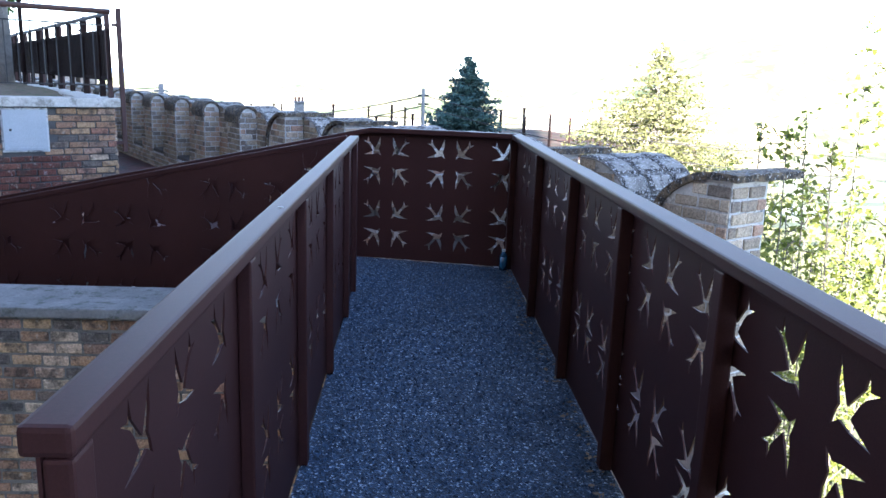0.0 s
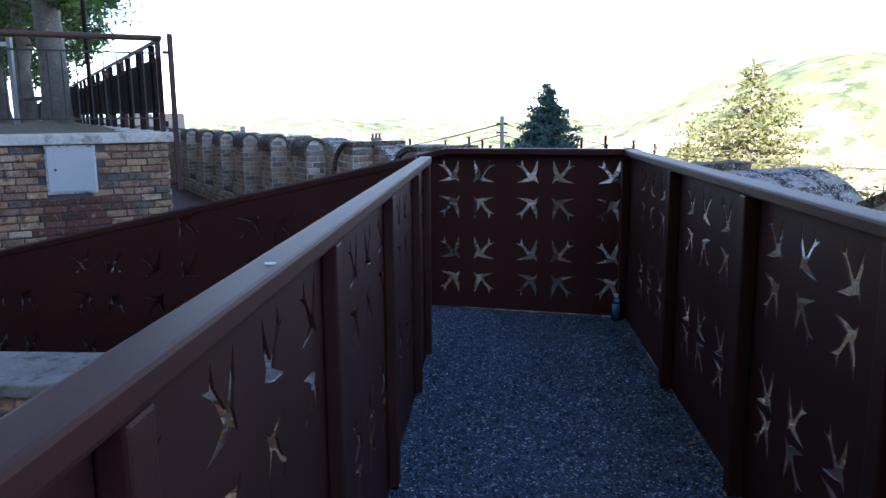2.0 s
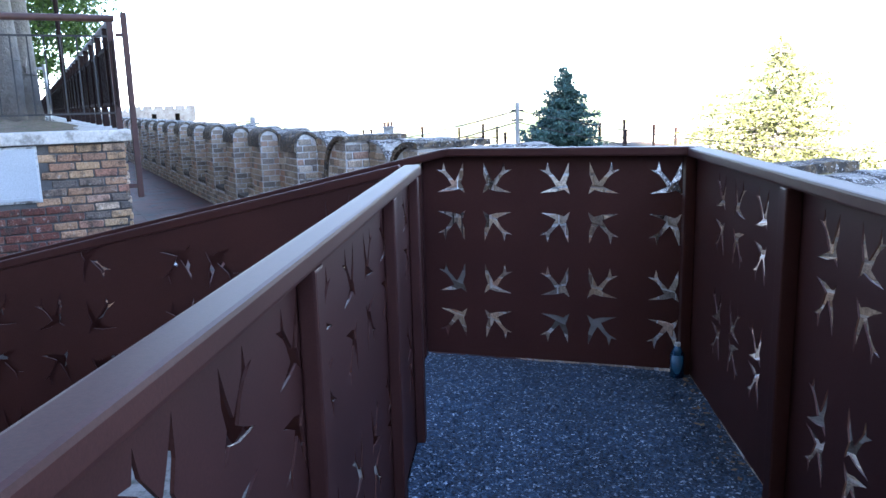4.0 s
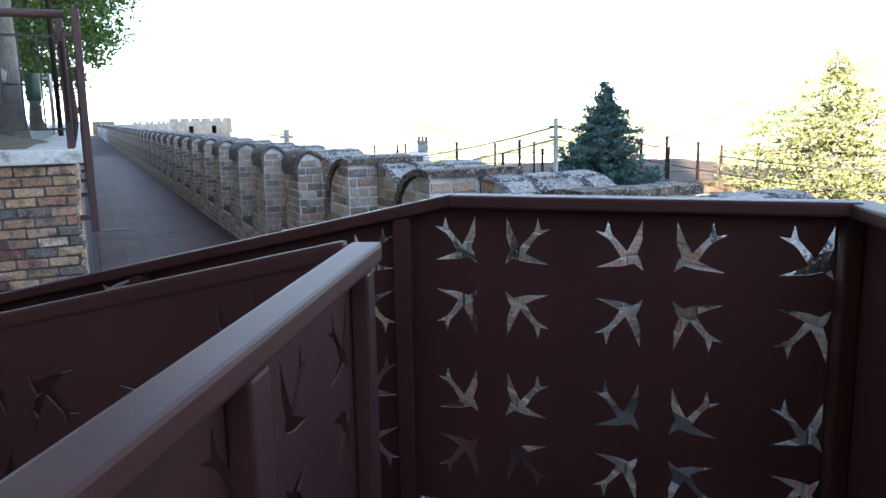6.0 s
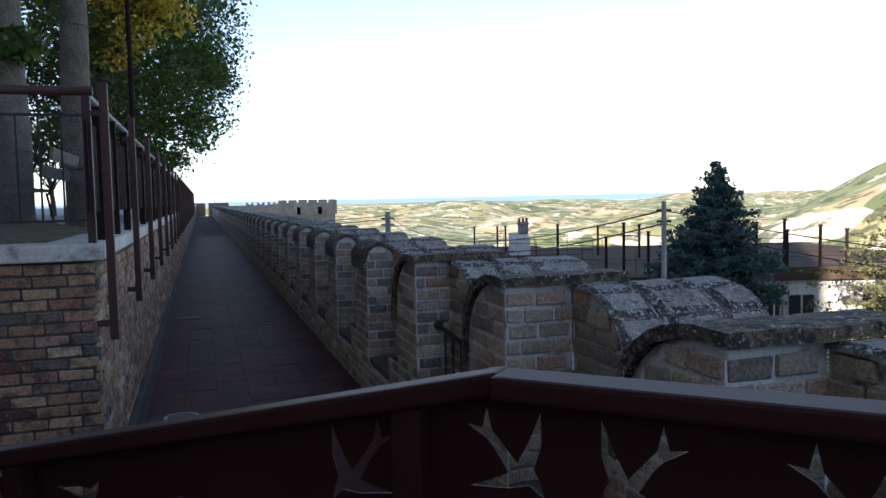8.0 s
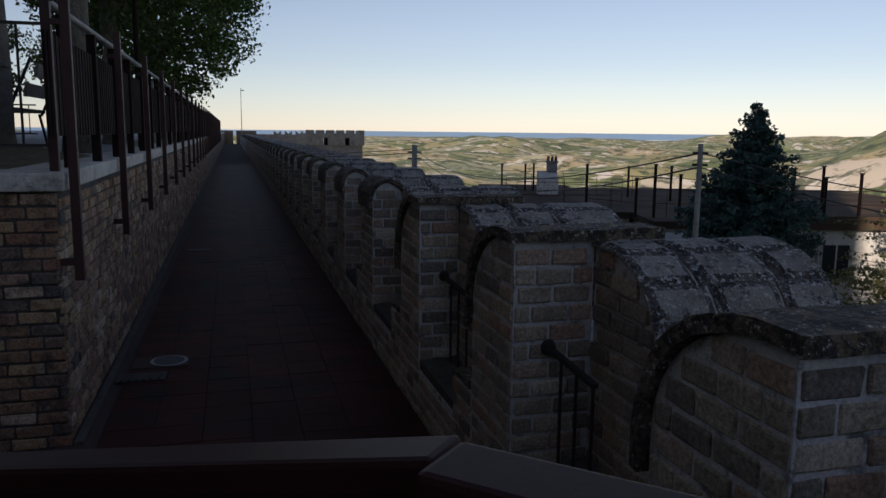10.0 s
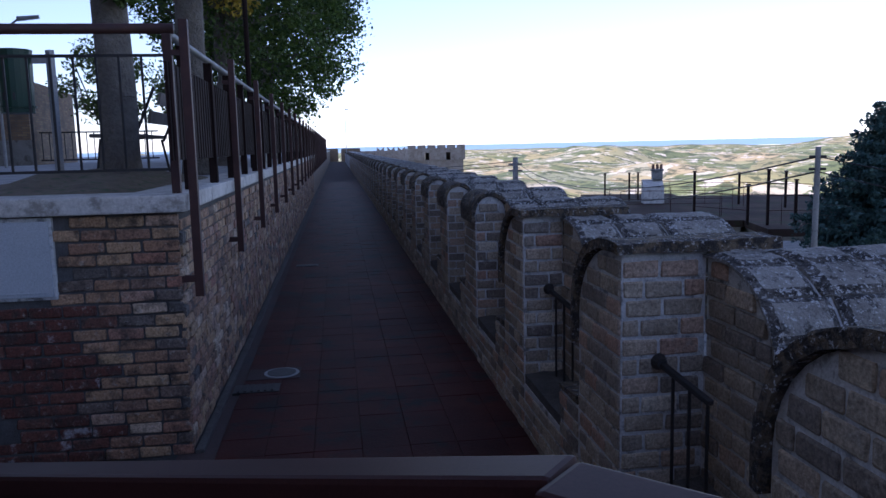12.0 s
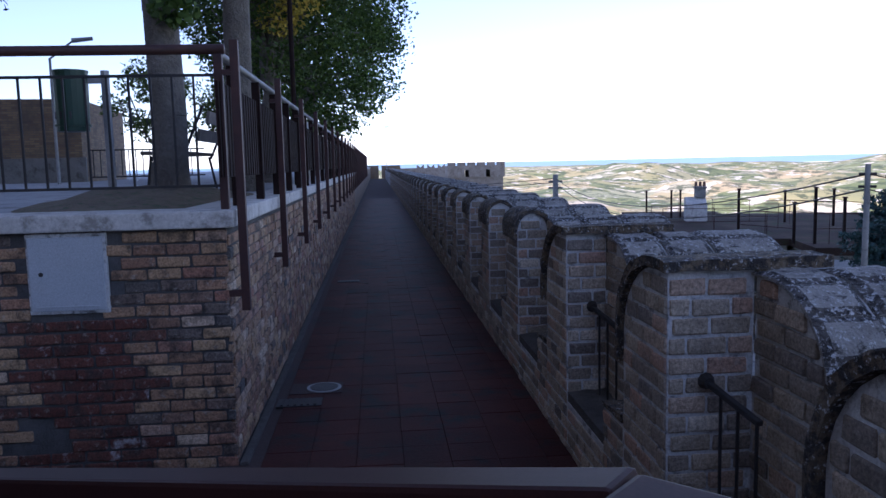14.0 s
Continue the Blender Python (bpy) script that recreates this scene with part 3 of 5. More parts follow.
def merlon(k):
    at = WALK @ pose(2.045, FIRST + PITCH * (k - 1), 0.035)
    seed, wide = k % 4, pier_width(k)
    if (seed, wide, k > 2) not in merlon_parts:
        merlon_parts[seed, wide, k > 2] = (mesh_of(round_pier(wide) if k > 2 else pier_core(wide), "pier", mortar), mesh_of(round_cap(seed, wide) if k > 2 else pier_cap(seed), "pier_cap", lichen_cap), mesh_of(barrel_core(wide), "rounded_top", mortar),
                                    mesh_of(box_into(B(), wide, 1.15, -1.109, 0.55, PAVE - 6.0, 0.399), "back_wall", mortar),
                                    # sills take the black stone: shade inside the crenels is in their colour
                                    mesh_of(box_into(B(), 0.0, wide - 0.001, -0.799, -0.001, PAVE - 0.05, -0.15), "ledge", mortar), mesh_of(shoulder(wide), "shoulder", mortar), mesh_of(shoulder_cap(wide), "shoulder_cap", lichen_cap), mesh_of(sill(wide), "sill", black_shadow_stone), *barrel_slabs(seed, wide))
    ob = thing("merlon", "old brick merlon with a rounded lichen-grey top" if k % 3 else "weathered brick merlon with a dark stained cap", "merlon", "merlons of the town wall", at)
    for me in merlon_parts[seed, wide, k > 2]:
        if k == -2 and me.name.split(".")[0] in ("rounded_top", "back_wall", "ledge", "sill", "coping_slab"):
            continue
        p = new(me.name.split(".")[0], me)
        p.parent = ob
    return ob


merlons = {k: merlon(k) for k in range(-2, 64)}

part("pier_foot", box_into(B(), 0.0, 0.36, 0.0, 0.55, PAVE - 6.0, PAVE - 0.051), mortar, merlons[-2])

# end of the wall walk: a low wall with a gap and the far crenellated tower
far_end = tagged(part("end_wall", box_into(B(), -0.4, 1.15, LONG - 0.3, LONG + 0.4, PAVE, 1.35, WALK), far_brick), "low brick wall closing the wall walk", "wall", kind="structure")
tagged(part("end_wall", box_into(B(), 1.55, 4.2, LONG - 0.3, LONG + 0.4, PAVE, 1.35, WALK), far_brick), "low brick wall closing the wall walk", "wall", kind="structure")

# ---- ground, sea and hills in one sheet ----
def height(x, y):
    r = math.hypot(x, y)
    bearing = math.degrees(math.atan2(x, y))
    base = -7.0 - 75.0 * min(1, max(0, (r - 45) / 500)) if r > 45 else -7.0
    n = noise.noise((x / 420, y / 420, 3)) * 0.62 + noise.noise((x / 190, y / 190, 8)) * 0.34 + noise.noise((x / 80, y / 80, 1)) * 0.05
    rise = max(0, (r - 500) / 4300) ** 0.75
    z = base + rise * 70 + n * 88 * min(1, max(0, (r - 150) / 900))
    hill = math.exp(-((bearing - 25) / 14) ** 2) * math.exp(-((r - 900) / 330) ** 2) * 116
    hill2 = math.exp(-((bearing - 62) / 30) ** 2) * math.exp(-((r - 700) / 400) ** 2) * 70
    z = z + hill + hill2
    coast = max(0.0, min(1.0, (4 - bearing) / 8)) * max(0.0, min(1.0, (bearing + 72) / 8))
    if coast > 0:
        ridge = max(0.0, min(1.0, (r - 2500) / 600))
        z = z * (1 - ridge * coast) + ridge * coast * (-17 + 5 * noise.noise((bearing * 0.5, 7, 0)))
        if r > 3450:
            return z * (1 - coast) - 70 * coast
    far = max(0.0, min(1.0, (r - 4300) / 400))
    return z * (1 - far) + far * (2.0 + 15 * noise.noise((bearing * 0.25, 0, 0)) + 11 * noise.noise((bearing * 0.9, 4, 0)))


def ground_sheet():
    bm = B()
    rings = [0, 4, 8, 14, 22, 32, 45, 60, 80, 110, 150, 190, 240, 300] + [300 + 60 * k for k in range(1, 20)] + [1440 + 130 * k for k in range(1, 26)] + [4780]
    seg = 480
    mid = bm.verts.new((0, 0, -7.0))
    prev = None
    for r in rings[1:]:
        ring = []
        for i in range(seg):
            a = 2 * math.pi * i / seg
            x, y = r * math.sin(a), r * math.cos(a)
            ring.append(bm.verts.new((x, y, height(x, y))))
        for i in range(seg):
            if prev is None:
                bm.faces.new((mid, ring[i], ring[(i + 1) % seg]))
            else:
                bm.faces.new((prev[i], ring[i], ring[(i + 1) % seg], prev[(i + 1) % seg]))
        prev = ring
    return bm


def field_material():
    m, nt, b = material("fields_and_scrub", 0.95)
    at = coords(nt, "World")
    flat = nt.nodes.new("ShaderNodeVectorMath")
    flat.operation = "MULTIPLY"
    flat.inputs[1].default_value = (1, 1, 0)
    nt.links.new(at, flat.inputs[0])
    v = node(nt, "ShaderNodeTexVoronoi", Scale=0.010)
    warp = nt.nodes.new("ShaderNodeTexNoise")
    warp.inputs["Scale"].default_value = 0.006
    nt.links.new(flat.outputs[0], warp.inputs["Vector"])
    add = nt.nodes.new("ShaderNodeVectorMath")
    add.operation = "MULTIPLY_ADD"
    add.inputs[1].default_value = (160, 160, 0)
    nt.links.new(warp.outputs["Color"], add.inputs[0])
    nt.links.new(flat.outputs[0], add.inputs[2])
    nt.links.new(add.outputs[0], v.inputs["Vector"])
    pick = nt.nodes.new("ShaderNodeSeparateColor")
    nt.links.new(v.outputs["Color"], pick.inputs["Color"])
    col = ramp(nt, pick.outputs["Red"], [(0.0, (0.12, 0.15, 0.06)), (0.35, (0.20, 0.22, 0.09)), (0.55, (0.33, 0.29, 0.14)), (0.75, (0.44, 0.35, 0.20)), (0.86, (0.21, 0.24, 0.12)), (1.0, (0.56, 0.48, 0.37))])
    trees = ramp(nt, noise_of(nt, flat.outputs[0], 0.028, 7, 0.72), [(0.505, (0, 0, 0)), (0.56, (0.85,) * 3)])
    col = mix(nt, col, (0.04, 0.06, 0.028), trees)
    town = ramp(nt, noise_of(nt, flat.outputs[0], 0.022, 5, 0.65), [(0.57, (0, 0, 0)), (0.60, (1, 1, 1))])
    col = mix(nt, col, (0.62, 0.56, 0.48), town)
    nt.links.new(col, b.inputs["Base Color"])
    return m


tagged(part("ground", ground_sheet(), field_material(), smooth=True), "rolling fields and hills below the town", "ground", kind="structure")
sea_mat, _, sb = material("sea_water", 0.35)
sb.inputs["Base Color"].default_value = (0.20, 0.33, 0.48, 1)
bm = B()
fan = [bm.verts.new((r * math.sin(radians(a)), r * math.cos(radians(a)), h)) for r, h, arc in ((3350, -22.0, range(-70, 6, 5)), (4950, 6.0, range(5, -71, -5))) for a in arc]
bm.faces.new(fan)
tagged(part("sea", bm, sea_mat), "hazy blue sea on the horizon", "sea", kind="structure")

# unseen castle block behind the walker, added to keep low sun off the walkway
castle = tagged(part("castle_shade_block", box_into(B(), -95, -0.5, -24, -4, -8, 42.6), pale_brick), "unseen castle block added behind the deck to keep off the sun", "wall", kind="structure")
# unseen block, added to hold back west sky light from the deck
tagged(part("west_sky_block", box_into(B(), -40, -11.0, -3.99, 2.5, -8, 24.0), pale_brick), "unseen tall block added beside the yard to cut off the west sky", "wall", kind="structure")
# unseen block, added to close the low sky behind right
tagged(part("rear_sky_block", box_into(B(), 0.4, 60, -46, -34, -8, 11.0), mortar), "unseen plain block added behind the deck to close off low sky", "wall", kind="structure")

# ---- railings on the terrace ----
def front_railing():
    ob = thing("terrace_railing", "brown steel railing with thin upright bars along the terrace edge", "railing", m=WALK)
    part("top_rail", tube_into(B(), (-9, 0.1, 2.09), (0.02, 0.1, 2.09), 0.03, sides=10), rust, ob, smooth=True)
    for z in (1.94, 1.285):
        part("cross_bar", box_into(B(), -9, -0.045, 0.088, 0.112, z - 0.008, z + 0.008), iron, ob)
    me = mesh_of(box_into(B(), -0.006, 0.006, 0.094, 0.106, 1.293, 1.932), "bar", iron)
    for k in range(70):
        o = new("bar", me)
        o.parent, o.location = ob, (-0.17 - 0.125 * k, 0, 0)
    for x in (-0.02, -2.6, -5.2):
        part("post", box_into(B(), x - 0.025, x + 0.025, 0.075, 0.125, 1.143, 2.062, bevel=0.004), rust, ob)
    return ob


front_railing()


def side_fence():
    ob = thing("terrace_fence", "dark slatted steel fence with brown posts bolted outside the terrace wall", "fence", m=WALK)
    top = [(0.0, 0.05 + 2.0 * k) for k in range(30)]
    part("top_rail", tube_into(B(), (-0.02, 0.12, 2.065), (-0.02, 60.0, 2.065), 0.024, sides=8), galvanised, ob, "pale silver handrail", smooth=True)
    outer = mesh_of(box_into(B(), 0.065, 0.115, -0.025, 0.025, 0.535, 2.13, bevel=0.004), "post", rust)
    inner = mesh_of(box_into(B(), -0.05, 0.01, -0.03, 0.03, 1.143, 2.045, bevel=0.004), "inner_post", dark_steel)
    foot = mesh_of(box_into(B(), -0.01, 0.066, -0.018, 0.018, 0.62, 0.66), "bracket", rust)
    head = mesh_of(box_into(B(), 0.011, 0.066, -0.018, 0.018, 1.93, 1.96), "bracket", rust)
    sheet = mesh_of(slats(), "slat_panel", dark_steel)
    for k in range(31):
        s = 0.02 + 2.0 * k
        for me in (outer, foot, head):
            o = new(me.name.split(".")[0], me)
            o.parent, o.location = ob, (0, s, 0)
        if k < 30:
            for me, dy in ((inner, 0.5), (inner, 1.5), (sheet, 0.0)):
                o = new(me.name.split(".")[0], me)
                o.parent, o.location = ob, (0, s + dy, 0)
    return ob


def slats():
    bm = B()
    for k in range(40):
        y = 0.002 + 0.05 * k
        box_into(bm, -0.028 + 0.004 * (k % 2), -0.014 + 0.004 * (k % 2), y, y + 0.046, 1.335, 1.90)
    box_into(bm, -0.035, -0.029, 0.04, 1.98, 1.35, 1.38)
    box_into(bm, -0.035, -0.029, 0.04, 1.98, 1.85, 1.88)
    return bm


side_fence()

# meter cabinet set in the terrace's front wall
cabinet = thing("meter_cabinet", "pale grey steel meter cabinet with a lock set in brickwork", "cabinet", m=WALK)
part("frame", box_into(B(), -1.155, -0.70, -0.014, 0.02, 0.555, 1.030, bevel=0.004), mortar, cabinet, "mortar surround")
part("door", box_into(B(), -1.14, -0.716, -0.030, -0.0145, 0.574, 1.010, bevel=0.006), grey_paint, cabinet)
part("lock", tube_into(B(), (-1.07, -0.0301, 0.795), (-1.07, -0.036, 0.795), 0.013, sides=12), iron, cabinet, "round black lock")
part("lip", box_into(B(), -1.11, -0.745, -0.036, -0.0301, 0.598, 0.605, bevel=0.002), grey_paint, cabinet)

# paving fittings
cover = thing("manhole_cover", "round pale manhole cover in a square frame", "manhole cover", m=WALK @ pose(0.412, 1.55, PAVE))
part("frame", box_into(B(), -0.27, 0.15, -0.15, 0.15, -0.01, 0.006, bevel=0.003), asphalt, cover)
part("lid", tube_into(B(), (0, 0, 0.0061), (0, 0, 0.016), 0.115, sides=32), mottled("worn_iron_lid", (0.03, 0.03, 0.03), (0.05, 0.05, 0.05), (0.08, 0.08, 0.08), 20, 90, 0.6, 0.4), cover)
part("ring", tube_into(B(), (0, 0, 0.0061), (0, 0, 0.012), 0.14, sides=32), galvanised, cover)
grate = thing("drain_grate", "dark iron drain grate beside the terrace wall", "drain", m=WALK @ pose(0.25, 1.18, PAVE))
part("frame", box_into(B(), -0.17, 0.17, -0.10, 0.10, -0.01, 0.008), iron, grate)
for k in range(6):
    part("slot_bar", box_into(B(), -0.14 + 0.05 * k, -0.12 + 0.05 * k, -0.085, 0.085, 0.0081, 0.015), iron, grate)
grate2 = copy_thing(grate, WALK @ pose(0.40, 7.4, PAVE))

# wrought-iron guards in the crenels
for k in (1, 2):
    g = thing("crenel_guard", "small black wrought-iron guard between brick merlons", "guard rail", "crenel guards", WALK @ pose(2.045, FIRST + PITCH * (k - 1), 0.035))
    part("handrail", beam_into(B(), (0.155, -0.02, 0.45), (0.21, -0.36, 0.385), 0.028, 0.022, 0.004), iron, g)
    part("wall_knob", bm := tube_into(B(), (0.155, -0.02, 0.452), (0.155, -0.055, 0.452), 0.036, 0.022, 10), iron, g)
    for f in (0.30, 0.62, 0.95):
        part("bar", tube_into(B(), (0.155 + 0.055 * f, -0.02 - 0.34 * f, PAVE), (0.155 + 0.055 * f, -0.02 - 0.34 * f, 0.445 - 0.065 * f), 0.007, sides=6), iron, g)


# ---- terrace furniture ----
TF = 1.105
bin_ob = thing("litter_bin", "dark green metal litter bin hung on a grey post", "litter bin", m=pose(-6.29, 8.91, TF))
bm = tube_into(B(), (0, 0, 0.62), (0, 0, 1.12), 0.128, 0.138, 20)
part("bin_body", bm, green_paint, bin_ob, smooth=False)
for z in (0.66, 1.05, 1.105):
    part("hoop", tube_into(B(), (0, 0, z), (0, 0, z + 0.018), 0.141, 0.142, 20), green_paint, bin_ob)
part("post", box_into(B(), 0.22, 0.27, 0.12, 0.17, 0, 1.12, bevel=0.004), galvanised, bin_ob, "grey steel post")
part("bracket", beam_into(B(), (0.12, 0.08, 1.04), (0.23, 0.14, 1.04), 0.03, 0.05), galvanised, bin_ob)
for k in range(4):
    a = radians(-150 + 35 * k)
    part("slot", box_into(B(), -0.008, 0.008, -0.004, 0.004, 0.72, 0.78, pose(0.133 * math.cos(a), 0.133 * math.sin(a), 0, 0, 0, math.degrees(a) + 90)), iron, bin_ob)
bin2 = copy_thing(bin_ob, pose(-9.76, 16.17, TF))

bench = thing("bench", "weathered park bench with slatted back on iron legs", "bench", m=WALK @ pose(-1.0, 3.0, TF, 0, 0, 0))
for k in range(3):
    part("seat_slat", box_into(B(), -0.36 + 0.13 * k, -0.25 + 0.13 * k, 0, 1.6, 0.43, 0.465, bevel=0.006), weathered_wood, bench)
for k in range(2):
    part("back_slat", box_into(B(), 0.05, 0.08, 0, 1.6, 0.58 + 0.17 * k, 0.70 + 0.17 * k, pose(0.06 * k, 0, 0, 0, 12, 0), 0.006), weathered_wood, bench)
for y in (0.15, 1.45):
    part("leg", beam_into(B(), (-0.36, y, 0.0), (-0.30, y, 0.42), 0.04, 0.02), iron, bench)
    part("leg", beam_into(B(), (0.06, y, 0.0), (-0.02, y, 0.42), 0.04, 0.02), iron, bench)
    part("back_support", beam_into(B(), (0.0, y, 0.40), (0.22, y, 0.9), 0.04, 0.02), iron, bench)



def mound(cx, cy, rx, ry, h):
    bm = B()
    rings = [[bm.verts.new((cx, cy, TF + h))]]
    for i in range(1, 7):
        f = i / 6
        rings.append([bm.verts.new((cx + rx * f * math.cos(a), cy + ry * f * math.sin(a), TF + 0.002 + h * (1 - f * f) * (0.8 + 0.4 * noise.noise((f * 5, a * 2, 2))))) for a in [2 * math.pi * k / 28 for k in range(28)]])
    for k in range(28):
        bm.faces.new((rings[0][0], rings[1][k], rings[1][(k + 1) % 28]))
        for i in range(1, 6):
            bm.faces.new((rings[i][k], rings[i + 1][k], rings[i + 1][(k + 1) % 28], rings[i][(k + 1) % 28]))
    bmesh.ops.transform(bm, matrix=WALK, verts=bm.verts[:])
    return bm


tagged(part("planting_bed", mound(-1.05, 2.3, 0.95, 1.7, 0.16), soil, smooth=True), "dry soil bed raised round the tree foot", "planting bed", kind="structure")


# ---- trees ----
LEAF = [(0, -0.5), (0.32, -0.12), (0.5, 0.1), (0.2, 0.2), (0.0, 0.55), (-0.2, 0.2), (-0.5, 0.1), (-0.32, -0.12)]


def leaves(rng, points, size, droop=0.3, star=False):
    """Many small leaves at the given points, each a folded blade of its own, as one mesh's lists."""
    verts, faces = [], []
    shape = LEAF if star else [(0, -0.5), (0.28, 0.0), (0, 0.5), (-0.28, 0.0)]
    n = len(points)
    ang = rng.uniform(0, 2 * np.pi, n)
    tilt = rng.normal(0.9, 0.55, n)
    sizes = size * rng.uniform(0.65, 1.35, n)
    spin = rng.uniform(0, 2 * np.pi, n)
    for i in range(n):
        ca, sa, ct, st, cs, ss = math.cos(ang[i]), math.sin(ang[i]), math.cos(tilt[i]), math.sin(tilt[i]), math.cos(spin[i]), math.sin(spin[i])
        base = len(verts)
        px, py, pz = points[i]
        for u, v in shape:
            u, v = (u * cs - v * ss) * sizes[i], (u * ss + v * cs) * sizes[i]
            x, y, z = u, v * ct, v * st
            verts.append((px + x * ca - y * sa, py + x * sa + y * ca, pz + z))
        faces.append(tuple(range(base, base + len(shape))))
    return verts, faces


def leaf_mesh(name, verts, faces, mat):
    me = bpy.data.meshes.new(name)
    me.from_pydata(verts, [], faces)
    me.materials.append(mat)
    return me


def clump_points(rng, clumps, per, spread):
    pts = []
    for (x, y, z, r) in clumps:
        d = rng.normal(0, 1, (per, 3))
        d /= np.linalg.norm(d, axis=1)[:, None]
        rad = r * spread * rng.uniform(0.25, 1.0, per) ** 0.6
        p = d * rad[:, None] * np.array((1, 1, 0.75)) + np.array((x, y, z))
        pts.append(p)
    return np.concatenate(pts)


def limb(bm, rng, p, q, r0, r1, wobble=0.06, steps=5):
    pts = [Vector(p).lerp(Vector(q), i / steps) for i in range(steps + 1)]
    for v in pts[1:-1]:
        v += Vector(rng.normal(0, wobble, 3))
    for i in range(steps):
        tube_into(bm, pts[i], pts[i + 1], r0 + (r1 - r0) * i / steps, r0 + (r1 - r0) * (i + 1) / steps, 10, False)


def broad_tree(seed, at, trunk_r, trunk_h, crown_mid, crown_r, clump_count, per, leaf_size, mat, label, name="tree", clump_r=0.7, extra=None, lean=(0, 0), sprigs=()):
    rng = np.random.default_rng(seed)
    ob = thing(name, label, "tree", m=Matrix.Translation(at))
    bm = B()
    top = Vector((lean[0], lean[1], trunk_h))
    limb(bm, rng, (0, 0, -0.15), top, trunk_r * 1.08, trunk_r * 0.78, 0.02, 6)
    tube_into(bm, (0, 0, -0.1), (0, 0, 0.35), trunk_r * 1.35, trunk_r * 1.04, 12, False)
    clumps = []
    cm = Vector(crown_mid)
    for i in range(clump_count):
        d = rng.normal(0, 1, 3)
        d /= np.linalg.norm(d)
        f = rng.uniform(0.35, 1.0) ** 0.5
        c = cm + Vector((d[0] * crown_r[0], d[1] * crown_r[1], d[2] * crown_r[2])) * f
        clumps.append((c.x, c.y, c.z, clump_r * rng.uniform(0.6, 1.25)))
        if i % 3 == 0:
            limb(bm, rng, top + Vector((0, 0, -0.1)), c, trunk_r * 0.32, 0.015, 0.1, 4)
    for c in sprigs:
        clumps.append(c)
    part("trunk", bm, bark, ob, smooth=True)
    pts = clump_points(rng, clumps, per, 1.0)
    crown = new("crown", leaf_mesh("crown", *leaves(rng, pts, leaf_size), mat))
    crown.parent = ob
    if extra:
        # yellow clusters carry the painted sunlight of the crown
        m2, count2, (mx, my, mz, mr) = extra
        p2 = clump_points(rng, [(mx + rng.normal(0, mr * 0.5), my + rng.normal(0, mr * 0.5), mz + rng.normal(0, mr * 0.4), 0.45) for _ in range(14)], count2 // 14, 1.0)
        c2 = new("yellow_leaves", leaf_mesh("yellow_leaves", *leaves(rng, p2, leaf_size), m2))
        c2.parent = ob
        c2["label"] = "yellow leaves coloured bright as if in sun"
    return ob


def wl(w, s, z):
    return WALK @ Vector((w, s, z))


broad_tree(1, (-5.8, 9.47, TF), 0.150, 5.2, (0.8, -0.6, 7.2), (3.4, 3.4, 2.0), 90, 190, 0.105, leaf_green, "tall park tree with a grey furrowed trunk and leafy sprigs", sprigs=[(0.25, -0.1, 1.62, 0.22), (0.1, 0.15, 3.1, 0.3), (0.5, 0.3, 2.6, 0.25)])
broad_tree(2, wl(-0.74, 5.1, TF), 0.17, 5.0, (0.6, -0.4, 7.0), (3.4, 3.4, 2.0), 90, 190, 0.105, leaf_green, "tall park tree with a grey furrowed trunk", sprigs=[(-0.3, 0.1, 2.6, 0.45), (0.4, 0.6, 3.2, 0.5)])
broad_tree(3, wl(-1.1, 10.4, TF), 0.17, 2.6, (0.2, 0.6, 4.6), (1.9, 2.2, 2.6), 100, 240, 0.095, leaf_green, "dense green tree leaning over the wall walk with leaves coloured sunlit yellow",
           extra=(leaf_yellow, 3600, (1.5, -1.0, 3.8, 0.8)))
broad_tree(4, wl(-1.6, 14.6, TF), 0.18, 2.6, (0.6, 0.2, 4.0), (2.3, 2.6, 2.9), 130, 240, 0.10, leaf_green, "dense green tree hanging over the wall walk")
broad_tree(5, wl(-1.1, 20.0, TF), 0.18, 2.6, (0.5, 0.2, 3.5), (2.1, 2.6, 2.5), 90, 150, 0.14, leaf_green, "dense green park tree along the terrace")
broad_tree(6, (-17.3, 19.8, TF), 0.07, 1.0, (0, 0, 2.1), (1.2, 1.2, 0.95), 34, 110, 0.11, leaf_bush, "small round tree on a thin trunk", clump_r=0.45)
broad_tree(7, (-15.9, 21.2, TF), 0.07, 0.8, (0, 0, 2.2), (1.0, 1.0, 1.25), 36, 110, 0.11, leaf_bush, "small upright tree on a thin trunk", clump_r=0.42)
broad_tree(8, (-13.27, 11.73, TF), 0.22, 3.0, (0, 0, 5.0), (2.2, 2.0, 1.9), 50, 120, 0.13, leaf_green, "dark tree beyond the terrace bin")


